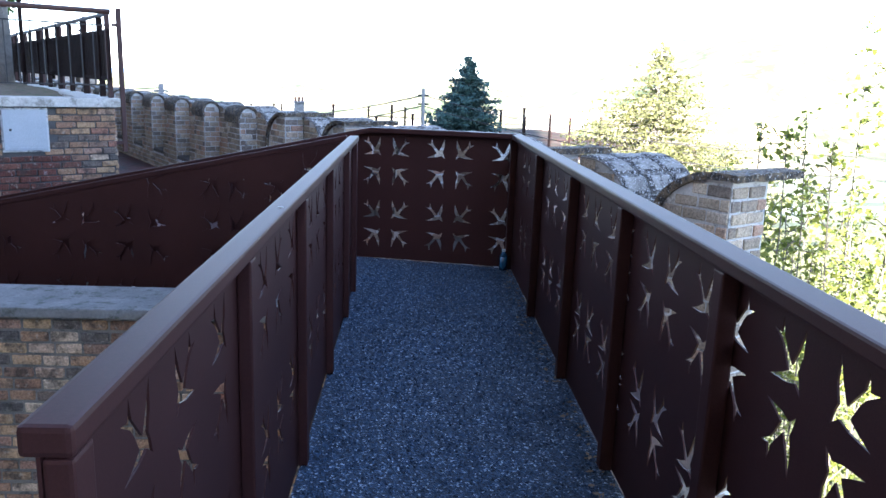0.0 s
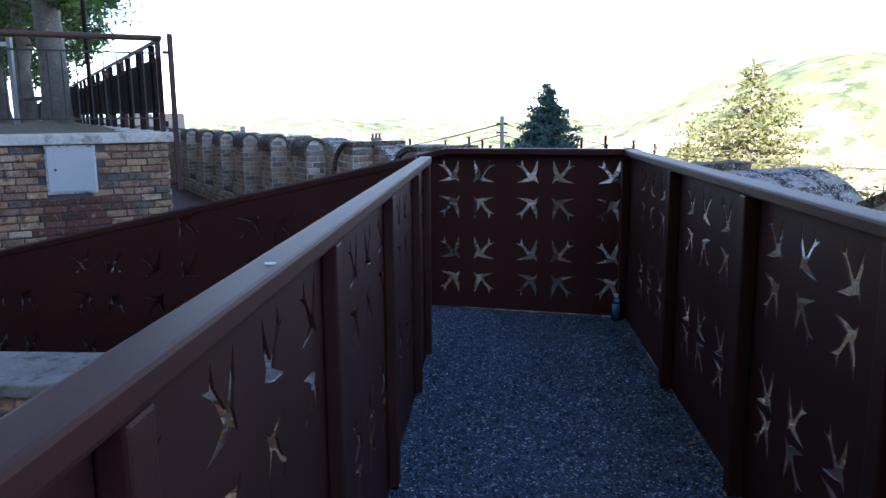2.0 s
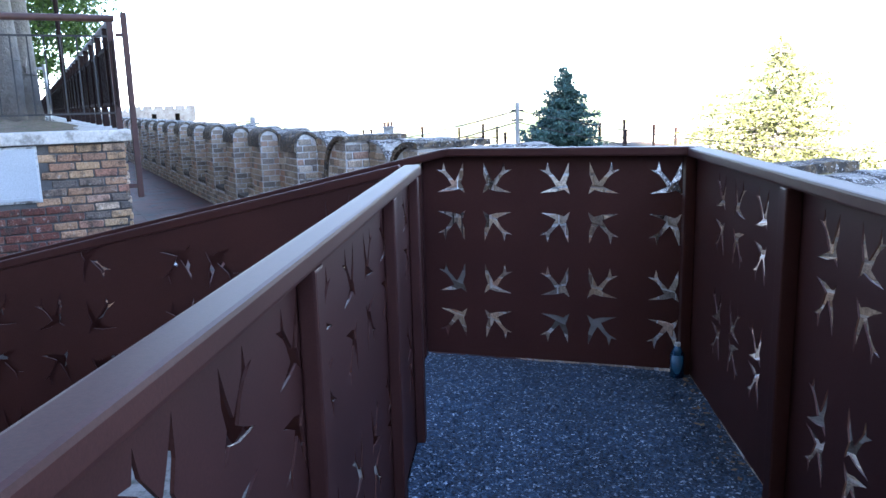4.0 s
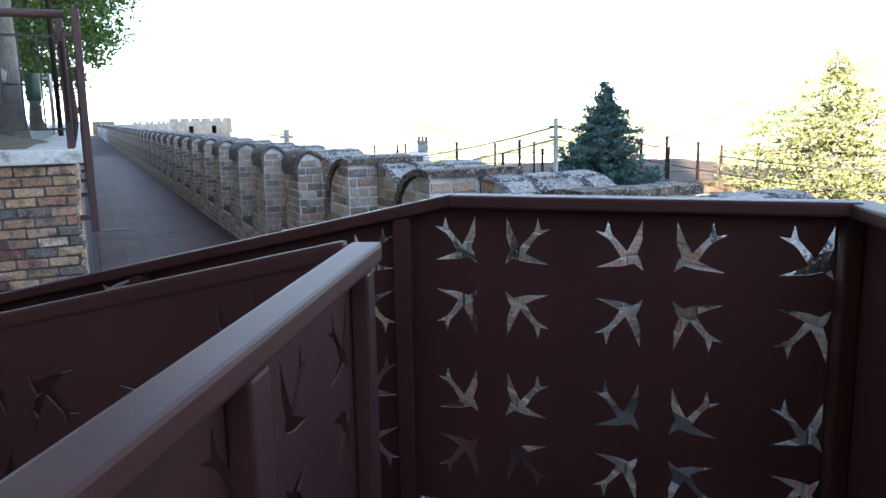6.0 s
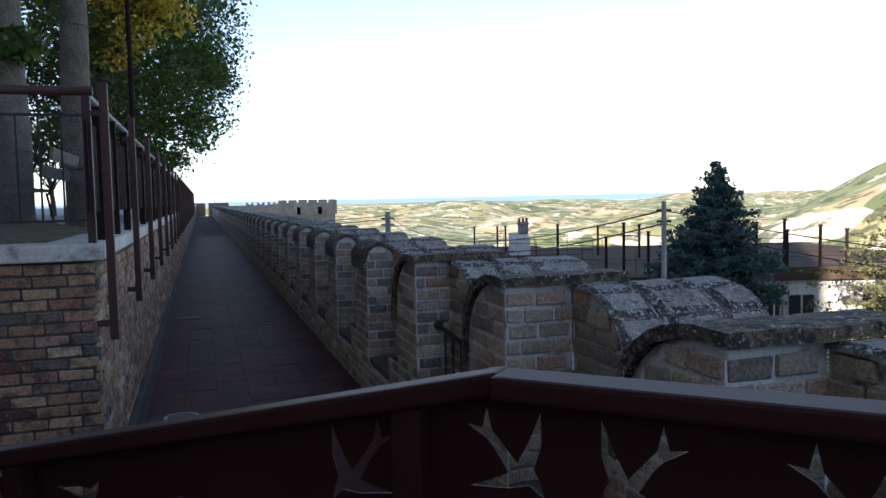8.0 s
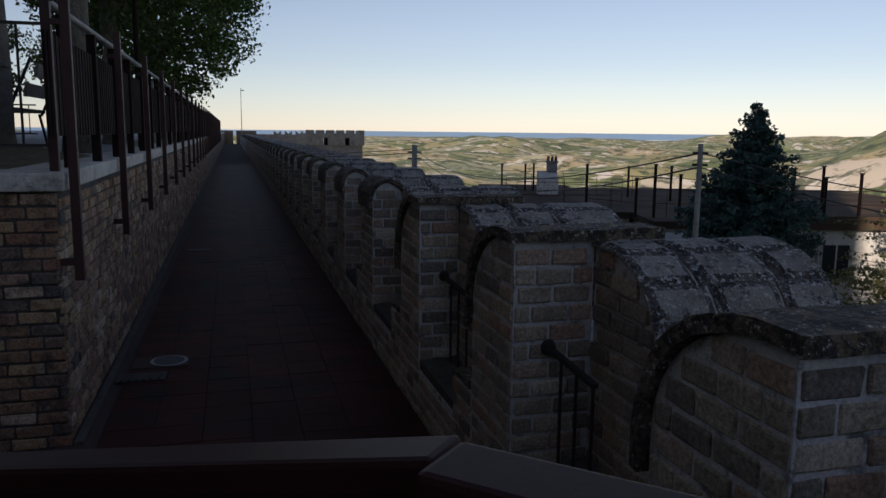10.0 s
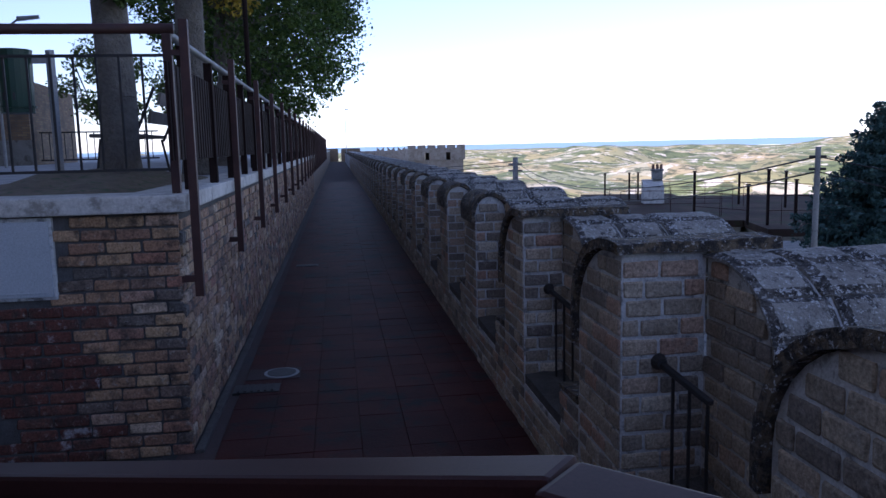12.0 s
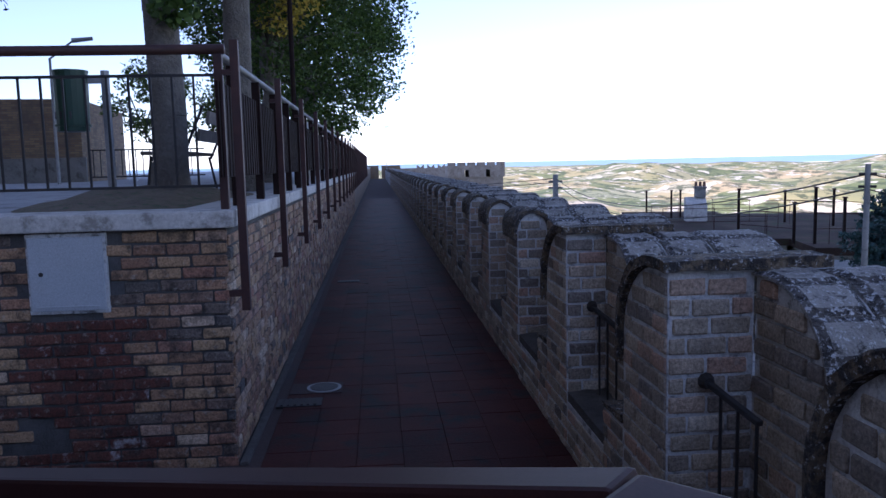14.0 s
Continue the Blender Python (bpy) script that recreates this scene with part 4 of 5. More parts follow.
def conifer(seed, at, h, r, mat, label, per=26, levels=34, size=0.2, droop=0.28, ragged=0.25, narrow=1.0, belly=0.0):
    rng = np.random.default_rng(seed)
    ob = thing("conifer", label, "tree", m=Matrix.Translation(at))
    bm = B()
    tube_into(bm, (0, 0, -0.2), (0, 0, h * 0.97), 0.22, 0.02, 10, False)
    pts = []
    for i in range(levels):
        f = i / (levels - 1)
        z = h * (0.10 + 0.88 * f)
        reach = r * min(1.0, (1 - f) / (1 - belly)) ** narrow * min(1.0, 0.6 + 0.4 * f / max(belly, 0.01)) * (0.85 + 0.3 * rng.random()) + 0.10
        count = max(5, int(13 * min(1.0, (1 - f) / (1 - belly)) + 4))
        for k in range(count):
            a = rng.uniform(0, 2 * np.pi)
            L = reach * rng.uniform(1 - ragged * 1.6, 1 + ragged * 0.5)
            tip = Vector((L * math.cos(a), L * math.sin(a), z - droop * L + 0.16 * L * L / max(r, 1)))
            tube_into(bm, (0, 0, z), tip, 0.03, 0.006, 4, False)
            side = Vector((-math.sin(a), math.cos(a), 0))
            m = max(4, int(per * L / r))
            for j in range(m):
                g = rng.uniform(0.15, 1.02)
                w = 0.22 * L * (1.1 - g)
                p = Vector((0, 0, z)).lerp(tip, g) + side * rng.normal(0, w + 0.03) + Vector((0, 0, rng.normal(-0.05, 0.07)))
                pts.append(tuple(p))
    part("trunk", bm, bark, ob, smooth=True)
    crown = new("crown", leaf_mesh("crown", *leaves(rng, np.array(pts), size), mat))
    crown.parent = ob
    return ob


conifer(21, (2.12, 36.0, -8.3), 11.1, 2.35, needle, "dark blue-green spruce behind the town wall", per=150, levels=76, size=0.16, narrow=0.85, ragged=0.3, droop=0.05, belly=0.55)
conifer(22, (11.4, 36.5, -7.0), 10.8, 7.0, leaf_olive, "broad pale cedar lit by low sun", per=150, levels=48, size=0.19, ragged=0.35, narrow=0.75, droop=0.12)


def sapling(seed, at, stems, label, leaf=0.052):
    """A loose young tree of thin stems, given by foot and top, with hanging tufts of lobed leaves."""
    rng = np.random.default_rng(seed)
    ob = thing("young_maple", label, "tree", "young maples", Matrix.Translation(at))
    bm = B()
    pts = []

    def tuft(p, n):
        for _ in range(n):
            pts.append(tuple(Vector(p) + Vector((rng.normal(0, 0.045), rng.normal(0, 0.045), rng.normal(-0.03, 0.04)))))

    for foot, top, bare in stems:
        foot, top = Vector(foot), Vector(top)
        limb(bm, rng, foot, top, 0.020, 0.004, 0.03, 9)
        n = int((top - foot).length * (1 - bare) / 0.085)
        for k in range(n):
            f = bare + (1 - bare) * (k + rng.uniform(0, 1)) / n
            p = foot.lerp(top, f)
            a, L = rng.uniform(0, 2 * np.pi), rng.uniform(0.08, 0.42) * (1.15 - 0.7 * (f - bare) / (1 - bare))
            q = p + Vector((L * math.cos(a), L * math.sin(a), L * rng.uniform(0.1, 0.7)))
            limb(bm, rng, p, q, 0.006, 0.002, 0.02, 3)
            for g in np.arange(0.35, 1.05, max(0.18, 0.07 / max(L, 0.1))):
                tuft(p.lerp(q, g), 5)
        tuft(top, 5)
    part("woody_frame", bm, bark, ob)
    c = new("crown", leaf_mesh("crown", *leaves(rng, np.array(pts), leaf, star=True), leaf_bright))
    c.parent = ob
    return ob


sapling(31, (3.75, 5.6, -7.0), [((0, 0, 0), (-0.28, 0, 9.1), 0.70), ((0.05, 0.1, 0), (0.25, 0.1, 8.0), 0.60), ((-0.05, 0, 0), (-0.55, 0.1, 7.7), 0.74), ((0, -0.1, 0), (0.1, 0.3, 7.3), 0.55), ((0.1, 0, 0), (0.5, 0.2, 7.4), 0.66)],
        "young maple with a tall thin leader and bright green leaves")
sapling(32, (2.62, 5.0, -7.0), [((0, 0, 0), (-0.26, 0, 8.22), 0.88), ((0.03, 0, 0), (-0.05, 0, 8.22), 0.86), ((0.1, 0.1, 0), (0.10, 0.05, 7.3), 0.62), ((0.15, 0, 0), (0.35, 0.1, 7.2), 0.6), ((0.0, 0.1, 0), (0.02, 0.4, 7.0), 0.8)],
        "slender young maple with drooping lobed leaves beyond the wall")
sapling(33, (3.35, 5.4, -7.0), [((0, 0, 0), (-0.44, 0, 8.3), 0.86), ((0.1, 0, 0), (0.0, 0, 7.5), 0.6), ((0, 0.1, 0), (-0.3, 0.2, 7.2), 0.75), ((0.1, 0.1, 0), (0.25, 0.3, 7.3), 0.6), ((0, 0.2, 0), (-0.1, 0.5, 7.0), 0.7)],
        "bushy young maple with bright green leaves beyond the wall")
sapling(34, (2.45, 6.0, -7.0), [((0, 0, 0), (0.02, 0, 7.76), 0.86), ((0.1, 0, 0), (-0.35, 0.1, 7.75), 0.9)],
        "low young maple just topping the wall")
sapling(35, (3.30, 4.9, -7.0), [((0, 0, 0), (0.15, 0, 8.9), 0.72), ((0.1, 0, 0), (-0.35, 0.1, 8.1), 0.66), ((0, 0.1, 0), (0.45, 0.2, 8.3), 0.62), ((0.1, 0.1, 0), (0.0, 0.3, 7.6), 0.45), ((0, 0, 0), (-0.6, 0.2, 7.5), 0.55), ((0.05, 0, 0), (0.7, 0.1, 7.6), 0.45), ((0, 0, 0), (-0.25, -0.3, 7.2), 0.45), ((0, 0, 0), (0.35, -0.4, 7.3), 0.45)],
        "leafy young maple with yellow-green lobed leaves by the wall")

# ---- town beyond the wall ----
HOUSE = pose(-0.511, 4.6, -0.52, 0, 0, 17.6) @ Matrix.Diagonal((1.4, 1.4, 1.4, 1))
# brown roof colour darkened to hold the shade lying on the roof terrace
shaded_roof = mottled("shade_brown_roof", (0.03, 0.022, 0.019), (0.055, 0.036, 0.028), (0.13, 0.09, 0.06), 0.35, 9, 0.9, 0.4, stain=(0.045, 0.05, 0.025))
shaded_roof.node_tree.nodes["Principled BSDF"].inputs["Specular IOR Level"].default_value = 0.1
house = thing("house", "pale plastered house with a flat roof terrace and bare posts", "house", m=HOUSE)
RZ = -1.55
part("wall", box_into(B(), 7.6, 22, 26.0, 42, -7.4, RZ - 0.25), plaster, house)
part("roof", box_into(B(), 7.4, 22.2, 25.8, 42, RZ - 0.249, RZ), shaded_roof, house)
part("parapet", box_into(B(), 11.2, 22.2, 26.0, 26.15, RZ + 0.001, RZ + 0.20), shaded_roof, house, "red-brown roof parapet")
for x, w in ((12.05, 0.55), (12.75, 0.4), (13.75, 0.9), (16.4, 0.8)):
    win = part("window", box_into(B(), x - w / 2 - 0.06, x + w / 2 + 0.06, 25.95, 25.999, RZ - 2.0, RZ - 0.72), cap_stone, house)
    part("pane", box_into(B(), x - w / 2, x + w / 2, 25.92, 25.949, RZ - 1.94, RZ - 0.78), glass_dark, win)
    part("mullion", box_into(B(), x - 0.025, x + 0.025, 25.90, 25.919, RZ - 1.94, RZ - 0.78), cap_stone, win)
part("drainpipe", tube_into(B(), (13.1, 25.9, -7.3), (13.1, 25.9, RZ - 0.3), 0.06, sides=8), galvanised, house)
annexe = thing("flat_roof_house", "low house with a dark flat roof and rusty railings", "house", m=HOUSE)
part("wall", box_into(B(), 2.6, 7.35, 29.0, 44, -7.4, RZ - 0.25), plaster, annexe)
part("roof", box_into(B(), 2.4, 7.39, 28.8, 44.2, RZ - 0.249, RZ), shaded_roof, annexe)
rng5 = random.Random(5)
POSTS = [(3.4, 40, 1.3), (4.5, 39, 1.35), (4.95, 39.2, 1.35), (5.7, 27.6 + 1.5, 1.75), (7.1, 27.2, 1.35), (7.7, 27.0, 1.85), (8.6, 27.0, 1.5), (12.6, 27.0, 1.75), (13.75, 27.0, 1.45), (14.9, 29.5, 1.75), (15.0, 27.0, 1.6), (16.0, 27.0, 1.45), (10.4, 34, 1.5), (9.0, 36, 1.4), (17.6, 27, 1.5)]
for i, (x, y, h) in enumerate(POSTS):
    p = thing("roof_post", "rusty bare steel post on the flat roof", "post", "roof posts", HOUSE @ pose(x, y, RZ))
    part("shaft", box_into(B(), -0.042, 0.042, -0.042, 0.042, 0, h), dark_steel, p)
    part("cap", box_into(B(), -0.065, 0.065, -0.065, 0.065, h + 0.001, h + 0.05), rust, p)
for (x0, y0), (x1, y1) in (((5.7, 29.1), (7.1, 27.2)), ((7.7, 27.0), (8.6, 27.0)), ((8.6, 27.0), (12.6, 27.0)), ((12.6, 27.0), (17.6, 27.0)), ((3.4, 40.0), (10.4, 34.0)), ((9.0, 36.0), (14.9, 29.5)), ((3.0, 33.0), (8.0, 33.0)), ((3.2, 30.5), (7.0, 30.5))):
    r = thing("roof_railing", "thin rusty railing on the flat roof", "railing", "roof railings", HOUSE)
    for z in (0.5, 1.0):
        part("bar", tube_into(B(), (x0, y0, RZ + z), (x1, y1, RZ + z), 0.013, sides=5), rust, r)
    n = max(2, int(math.hypot(x1 - x0, y1 - y0) / 1.8))
    for k in range(n + 1):
        f = k / n
        part("upright", tube_into(B(), (x0 + (x1 - x0) * f, y0 + (y1 - y0) * f, RZ), (x0 + (x1 - x0) * f, y0 + (y1 - y0) * f, RZ + 1.0), 0.012, sides=5), rust, r)

chim = thing("chimney", "white plastered chimney with clay pots on the flat roof", "chimney", m=HOUSE @ pose(5.45, 37.5, RZ))
part("base", extrude_profile(B(), [(-0.55, 0), (-0.55, 0.75), (0.1, 1.1), (0.4, 1.1), (0.4, 0)], -0.5, 0.42), cap_stone, chim)
part("shaft", box_into(B(), -0.05, 0.419, -0.1, 0.38, 1.101, 1.5, bevel=0.02), concrete, chim)
part("hood", box_into(B(), -0.1, 0.46, -0.15, 0.43, 1.501, 1.6, bevel=0.03), concrete, chim)
for x in (0.0, 0.19, 0.37):
    part("pot", tube_into(B(), (x, 0.14, 1.601), (x, 0.14, 1.82), 0.075, 0.06, 10), roof_tile, chim)
shed = thing("shed", "low shed with blue-grey corrugated sides", "shed", m=HOUSE)
bm = B()
for k in range(26):
    box_into(bm, 6.4 + 0.13 * k, 6.47 + 0.13 * k, 22.0, 22.06, -5.0, -1.86)
part("corrugated_side", bm, mottled("blue_grey_sheet", (0.16, 0.19, 0.24), (0.22, 0.26, 0.32), (0.28, 0.33, 0.40), 4, 60, 0.5, 0.1), shed)
part("body", box_into(B(), 6.4, 9.85, 22.061, 24.5, -7.2, -1.86), plaster, shed)
part("roof", box_into(B(), 6.3, 9.95, 21.9, 24.6, -1.859, -1.78), concrete, shed)

# poles and wires
pole_a = thing("utility_pole", "grey concrete utility pole with wires beside the spruce", "utility pole", m=pose(-0.12, 22.0, -7.0))
part("shaft", tube_into(B(), (0, 0, 0), (0, 0, 8.2), 0.085, 0.055, 10), concrete, pole_a, smooth=True)
for z in (7.75, 8.0):
    part("insulator", tube_into(B(), (-0.16, 0, z), (0.16, 0, z), 0.028, sides=6), iron, pole_a)
pole_b = thing("utility_pole", "grey concrete utility pole far beyond the wall", "utility pole", m=pose(-20.2, 61.0, -7.6))
part("shaft", tube_into(B(), (0, 0, 0), (0, 0, 8.0), 0.28, 0.20, 10), concrete, pole_b, smooth=True)
for z in (6.9, 7.4):
    part("crossbar", box_into(B(), -0.55, 0.55, -0.06, 0.06, z, z + 0.14), concrete, pole_b)


def wire(p, q, sag, r=0.012):
    cu = bpy.data.curves.new("wire", "CURVE")
    cu.dimensions, cu.bevel_depth, cu.bevel_resolution = "3D", r, 1
    sp = cu.splines.new("POLY")
    sp.points.add(16)
    for i, pt in enumerate(sp.points):
        v = Vector(p).lerp(Vector(q), i / 16) - Vector((0, 0, sag * 4 * (i / 16) * (1 - i / 16)))
        pt.co = (*v, 1)
    cu.materials.append(iron)
    return tagged(new("wire", cu), "thin overhead cable between poles", "cable", "overhead cables")


for dz, sag in ((0.0, 1.3), (-0.3, 1.5)):
    wire((-0.12, 22.0, 1.0 + dz), (-20.2, 61, 0.1 + dz), sag, 0.02)
    wire((-0.12, 22.0, 1.0 + dz), (9.5, 16.0, 0.1 + dz * 1.6), 0.35)
    wire((9.5, 16.0, 0.1 + dz * 1.6), (30, 12.0, 0.5 + dz), 0.4)
    wire((-20.2, 61, 0.1 + dz), (-70, 90, 0.0 + dz), 1.0, 0.03)

# far tower and swallow-tailed merlons
TOWER = pose(-39.7, 87.8, -1.1, 0, 0, 30)
tower = thing("tower", "far brick tower with a crenellated parapet", "tower", m=TOWER)
part("wall", box_into(B(), -3.1, 3.1, -3, 3, -8, 0.9), pale_brick, tower)
for x0, x1, z0, z1 in ((-3.3, -1.35, 0.901, 1.75), (-0.85, 1.1, 0.901, 1.75), (1.6, 3.3, 0.901, 1.75), (-3.3, 3.3, 1.751, 2.25)):
    part("parapet", box_into(B(), x0, x1, -3.2, 3.2, z0, z1), pale_brick, tower)
for k in range(6):
    part("tooth", box_into(B(), -3.3 + 1.14 * k, -2.4 + 1.14 * k, -3.2, -2.6, 2.251, 2.62), pale_brick, tower)
for k in range(4):
    m = thing("far_merlon", "far swallow-tailed brick merlon", "merlon", "far merlons", WALK @ pose(6.6 + 1.5 * k, LONG + 1.5, -0.9))
    bm = extrude_profile(B(), [(0, 0.2), (0, 2.3), (0.5, 1.85), (1.0, 2.3), (1.0, 0.2)], -0.3, 0.3)
    bmesh.ops.transform(bm, matrix=pose(0, 0, 0, 0, 0, -90), verts=bm.verts[:])
    part("body", bm, pale_brick, m)
tagged(part("far_wall", box_into(B(), 4.21, 13, LONG + 0.6, LONG + 1.6, -8, 0.9, WALK), pale_brick), "far stretch of the town wall", "wall", kind="structure")
mast = thing("mast", "thin grey mast at the end of the wall walk", "mast", m=WALK @ pose(2.0, 80, PAVE))
part("shaft", tube_into(B(), (0, 0, 0), (0, 0, 6.2), 0.05, 0.03, 6), galvanised, mast)
part("head", box_into(B(), -0.02, 0.35, -0.05, 0.05, 5.9, 6.0), galvanised, mast)

# terrace background: keep wall, lamp, far railing
keep = thing("keep", "long weathered brick keep wall on the terrace", "building", m=pose(-23.06, 16.83, TF, 0, 0, 39))
part("wall", box_into(B(), -9, 4.1, 0, 6, -0.2, 2.35), far_brick, keep)
part("base", box_into(B(), -9.1, 4.2, -0.1, -0.001, -0.2, 0.7), concrete, keep)
part("roof_railing", tube_into(B(), (-9, 0.2, 2.85), (1.2, 0.2, 2.85), 0.03, sides=5), iron, keep)
for k in range(6):
    part("railing_post", tube_into(B(), (-9 + 2.0 * k, 0.2, 2.35), (-9 + 2.0 * k, 0.2, 2.85), 0.025, sides=5), iron, keep)
lamp = thing("street_lamp", "thin grey street lamp with a curved arm", "street lamp", m=pose(-17.42, 16.82, TF))
part("pole", tube_into(B(), (0, 0, 0), (0, 0, 3.0), 0.04, 0.03, 8), galvanised, lamp)
part("arm", tube_into(B(), (0, 0, 2.98), (0.45, 0.34, 3.42), 0.025, sides=6), galvanised, lamp)
part("lamp_head", tube_into(B(), (0.42, 0.32, 3.41), (0.80, 0.60, 3.46), 0.06, 0.045, 8), galvanised, lamp)
lamp2 = thing("street_lamp", "thin dark lamp pole among the trees", "street lamp", m=WALK @ pose(-0.2, 6.1, TF))
part("pole", tube_into(B(), (0, 0, 0), (0, 0, 7.5), 0.035, 0.03, 8), dark_steel, lamp2)
rail = thing("far_railing", "thin iron railing at the far terrace edge", "railing", m=pose(-20.28, 20.31, TF, 0, 0, 39))
for z in (0.1, 0.9):
    part("cross_bar", box_into(B(), -1, 3, -0.02, 0.02, z, z + 0.04), iron, rail)
for k in range(20):
    part("bar", box_into(B(), -1 + 0.2 * k, -0.975 + 0.2 * k, -0.012, 0.012, 0.141, 0.899), iron, rail)

# a white splash on the deck's handrail
bm = B()
vs = [bm.verts.new((0.008 * math.cos(a) * (1 + 0.25 * math.sin(3 * a)), 0.010 * math.sin(a) * (1 + 0.2 * math.cos(2 * a)), 0)) for a in [2 * math.pi * k / 18 for k in range(18)]]
bm.faces.new(vs)
r = bmesh.ops.extrude_face_region(bm, geom=bm.faces[:])
bmesh.ops.translate(bm, vec=(0, 0, 0.002), verts=[v for v in r["geom"] if isinstance(v, bmesh.types.BMVert)])
bmesh.ops.transform(bm, matrix=pose(-0.774, 1.30, 1.0805), verts=bm.verts[:])
tagged(part("bird_dropping", bm, cap_stone), "white bird dropping dried on the handrail", "dropping")

# ---- bricks, tiles and stones, piece by piece ----
def brick_mesh(name, mat, seed, L, H, D):
    bm = box_into(B(), -L / 2, L / 2, -D / 2, D / 2, -H / 2, H / 2, None)
    bmesh.ops.bevel(bm, geom=bm.edges[:], offset=0.005, segments=1, affect="EDGES")
    for v in bm.verts:
        v.co += noise.noise_vector(v.co * 30 + Vector((seed * 7.7, 0, 0))) * 0.006
    return mesh_of(bm, name, mat)


def lay(length, z0, z1, course, brick, rng, joint=0.011, start=0.0):
    """Brick places on a wall face: (middle along, middle height, length)."""
    out = []
    k = 0
    z = z0
    while z + course <= z1 + 0.02:
        a = start - (brick / 2 if k % 2 else 0) + rng.uniform(-0.015, 0.015)
        while a < start + length:
            b = a + brick * rng.uniform(0.92, 1.06)
            lo, hi = max(a, start), min(b, start + length)
            if hi - lo > 0.05:
                out.append(((lo + hi) / 2, z + course / 2 + rng.uniform(-0.002, 0.002), hi - lo - joint))
            a = b
        z += course
        k += 1
    return out


rngb = random.Random(11)
unit = {m.name: [brick_mesh("brick", m, i, 0.16, 0.049, 0.034) for i in range(4)] for m in (brick_yellow, brick_red, brick_grey)}


def put_brick(parent, mat, m, length, tall=1.0):
    o = new("brick", rngb.choice(unit[mat.name]))
    o.parent = parent
    o.matrix_local = m @ Matrix.Diagonal((length / 0.16, 1, tall, 1))
    return o


def joined_bricks(name, parent, mat, places, label=""):
    """Bricks too far off to pick apart: (matrix, length, height, depth) as one mesh."""
    verts, faces = [], []
    for m, L, H, D in places:
        base = len(verts)
        for sx, sy, sz in ((-1, -1, -1), (1, -1, -1), (1, 1, -1), (-1, 1, -1), (-1, -1, 1), (1, -1, 1), (1, 1, 1), (-1, 1, 1)):
            verts.append(tuple(m @ Vector((sx * L / 2, sy * D / 2, sz * H / 2))))
        faces += [tuple(base + i for i in f) for f in ((0, 1, 5, 4), (1, 2, 6, 5), (2, 3, 7, 6), (3, 0, 4, 7), (4, 5, 6, 7), (3, 2, 1, 0))]
    me = bpy.data.meshes.new(name)
    me.from_pydata(verts, [], faces)
    me.materials.append(mat)
    o = new(name, me)
    if parent is not None:
        o.parent = parent
    o["kind"] = "stuff"
    return o


# front of the terrace wall
far_places = []
for a, z, L in lay(7.0, PAVE - 0.02, 1.03, 0.0735, 0.205, rngb, start=-7.0, joint=0.014):
    if -1.17 < a < -0.685 and 0.54 < z < 1.04:
        continue
    red = -1.28 + 0.06 * math.sin(z * 31) < a < -0.52 + 0.09 * math.sin(z * 17) and z < 0.53
    blot = noise.noise((a * 2.2, z * 2.2, 4)) > 0.42
    m = pose(a, 0.014 + rngb.uniform(-0.006, 0.006), z, rngb.uniform(-2.5, 2.5), rngb.uniform(-1.6, 1.6), rngb.uniform(-2, 2))
    if blot and rngb.random() < 0.55:
        continue
    if a > -1.85:
        put_brick(terrace, brick_red if red else brick_yellow, m, L, 1.25)
    else:
        far_places.append((m, L, 0.061, 0.034))
joined_bricks("brickwork", terrace, brick_yellow_far, far_places)
# side of the terrace wall, along the walk
far_places = []
for a, z, L in lay(26.0, PAVE + 0.02, 1.03, 0.0735, 0.205, rngb, joint=0.014):
    m = pose(-0.014 + rngb.uniform(-0.006, 0.006), a, z, 0, 0, 90 + rngb.uniform(-1, 1))
    if a < 1.9:
        put_brick(terrace, brick_yellow, m, L, 1.25)
    else:
        far_places.append((m, L, 0.061, 0.034))
joined_bricks("brickwork", terrace, brick_yellow_far, far_places)
# low wall beside the deck
far_places = []
for a, z, L in lay(5.2, -1.5, -0.01, 0.078, 0.18, rngb, start=-6.05, joint=0.016):
    m = pose(a, 3.536 + rngb.uniform(-0.004, 0.004), z, 0, 0, rngb.uniform(-1, 1))
    if z > -0.95 and a > -4.0:
        put_brick(low_wall, brick_yellow, m, L, 1.25)
    else:
        far_places.append((m, L, 0.049, 0.034))
joined_bricks("brickwork", low_wall, brick_yellow_far, far_places)


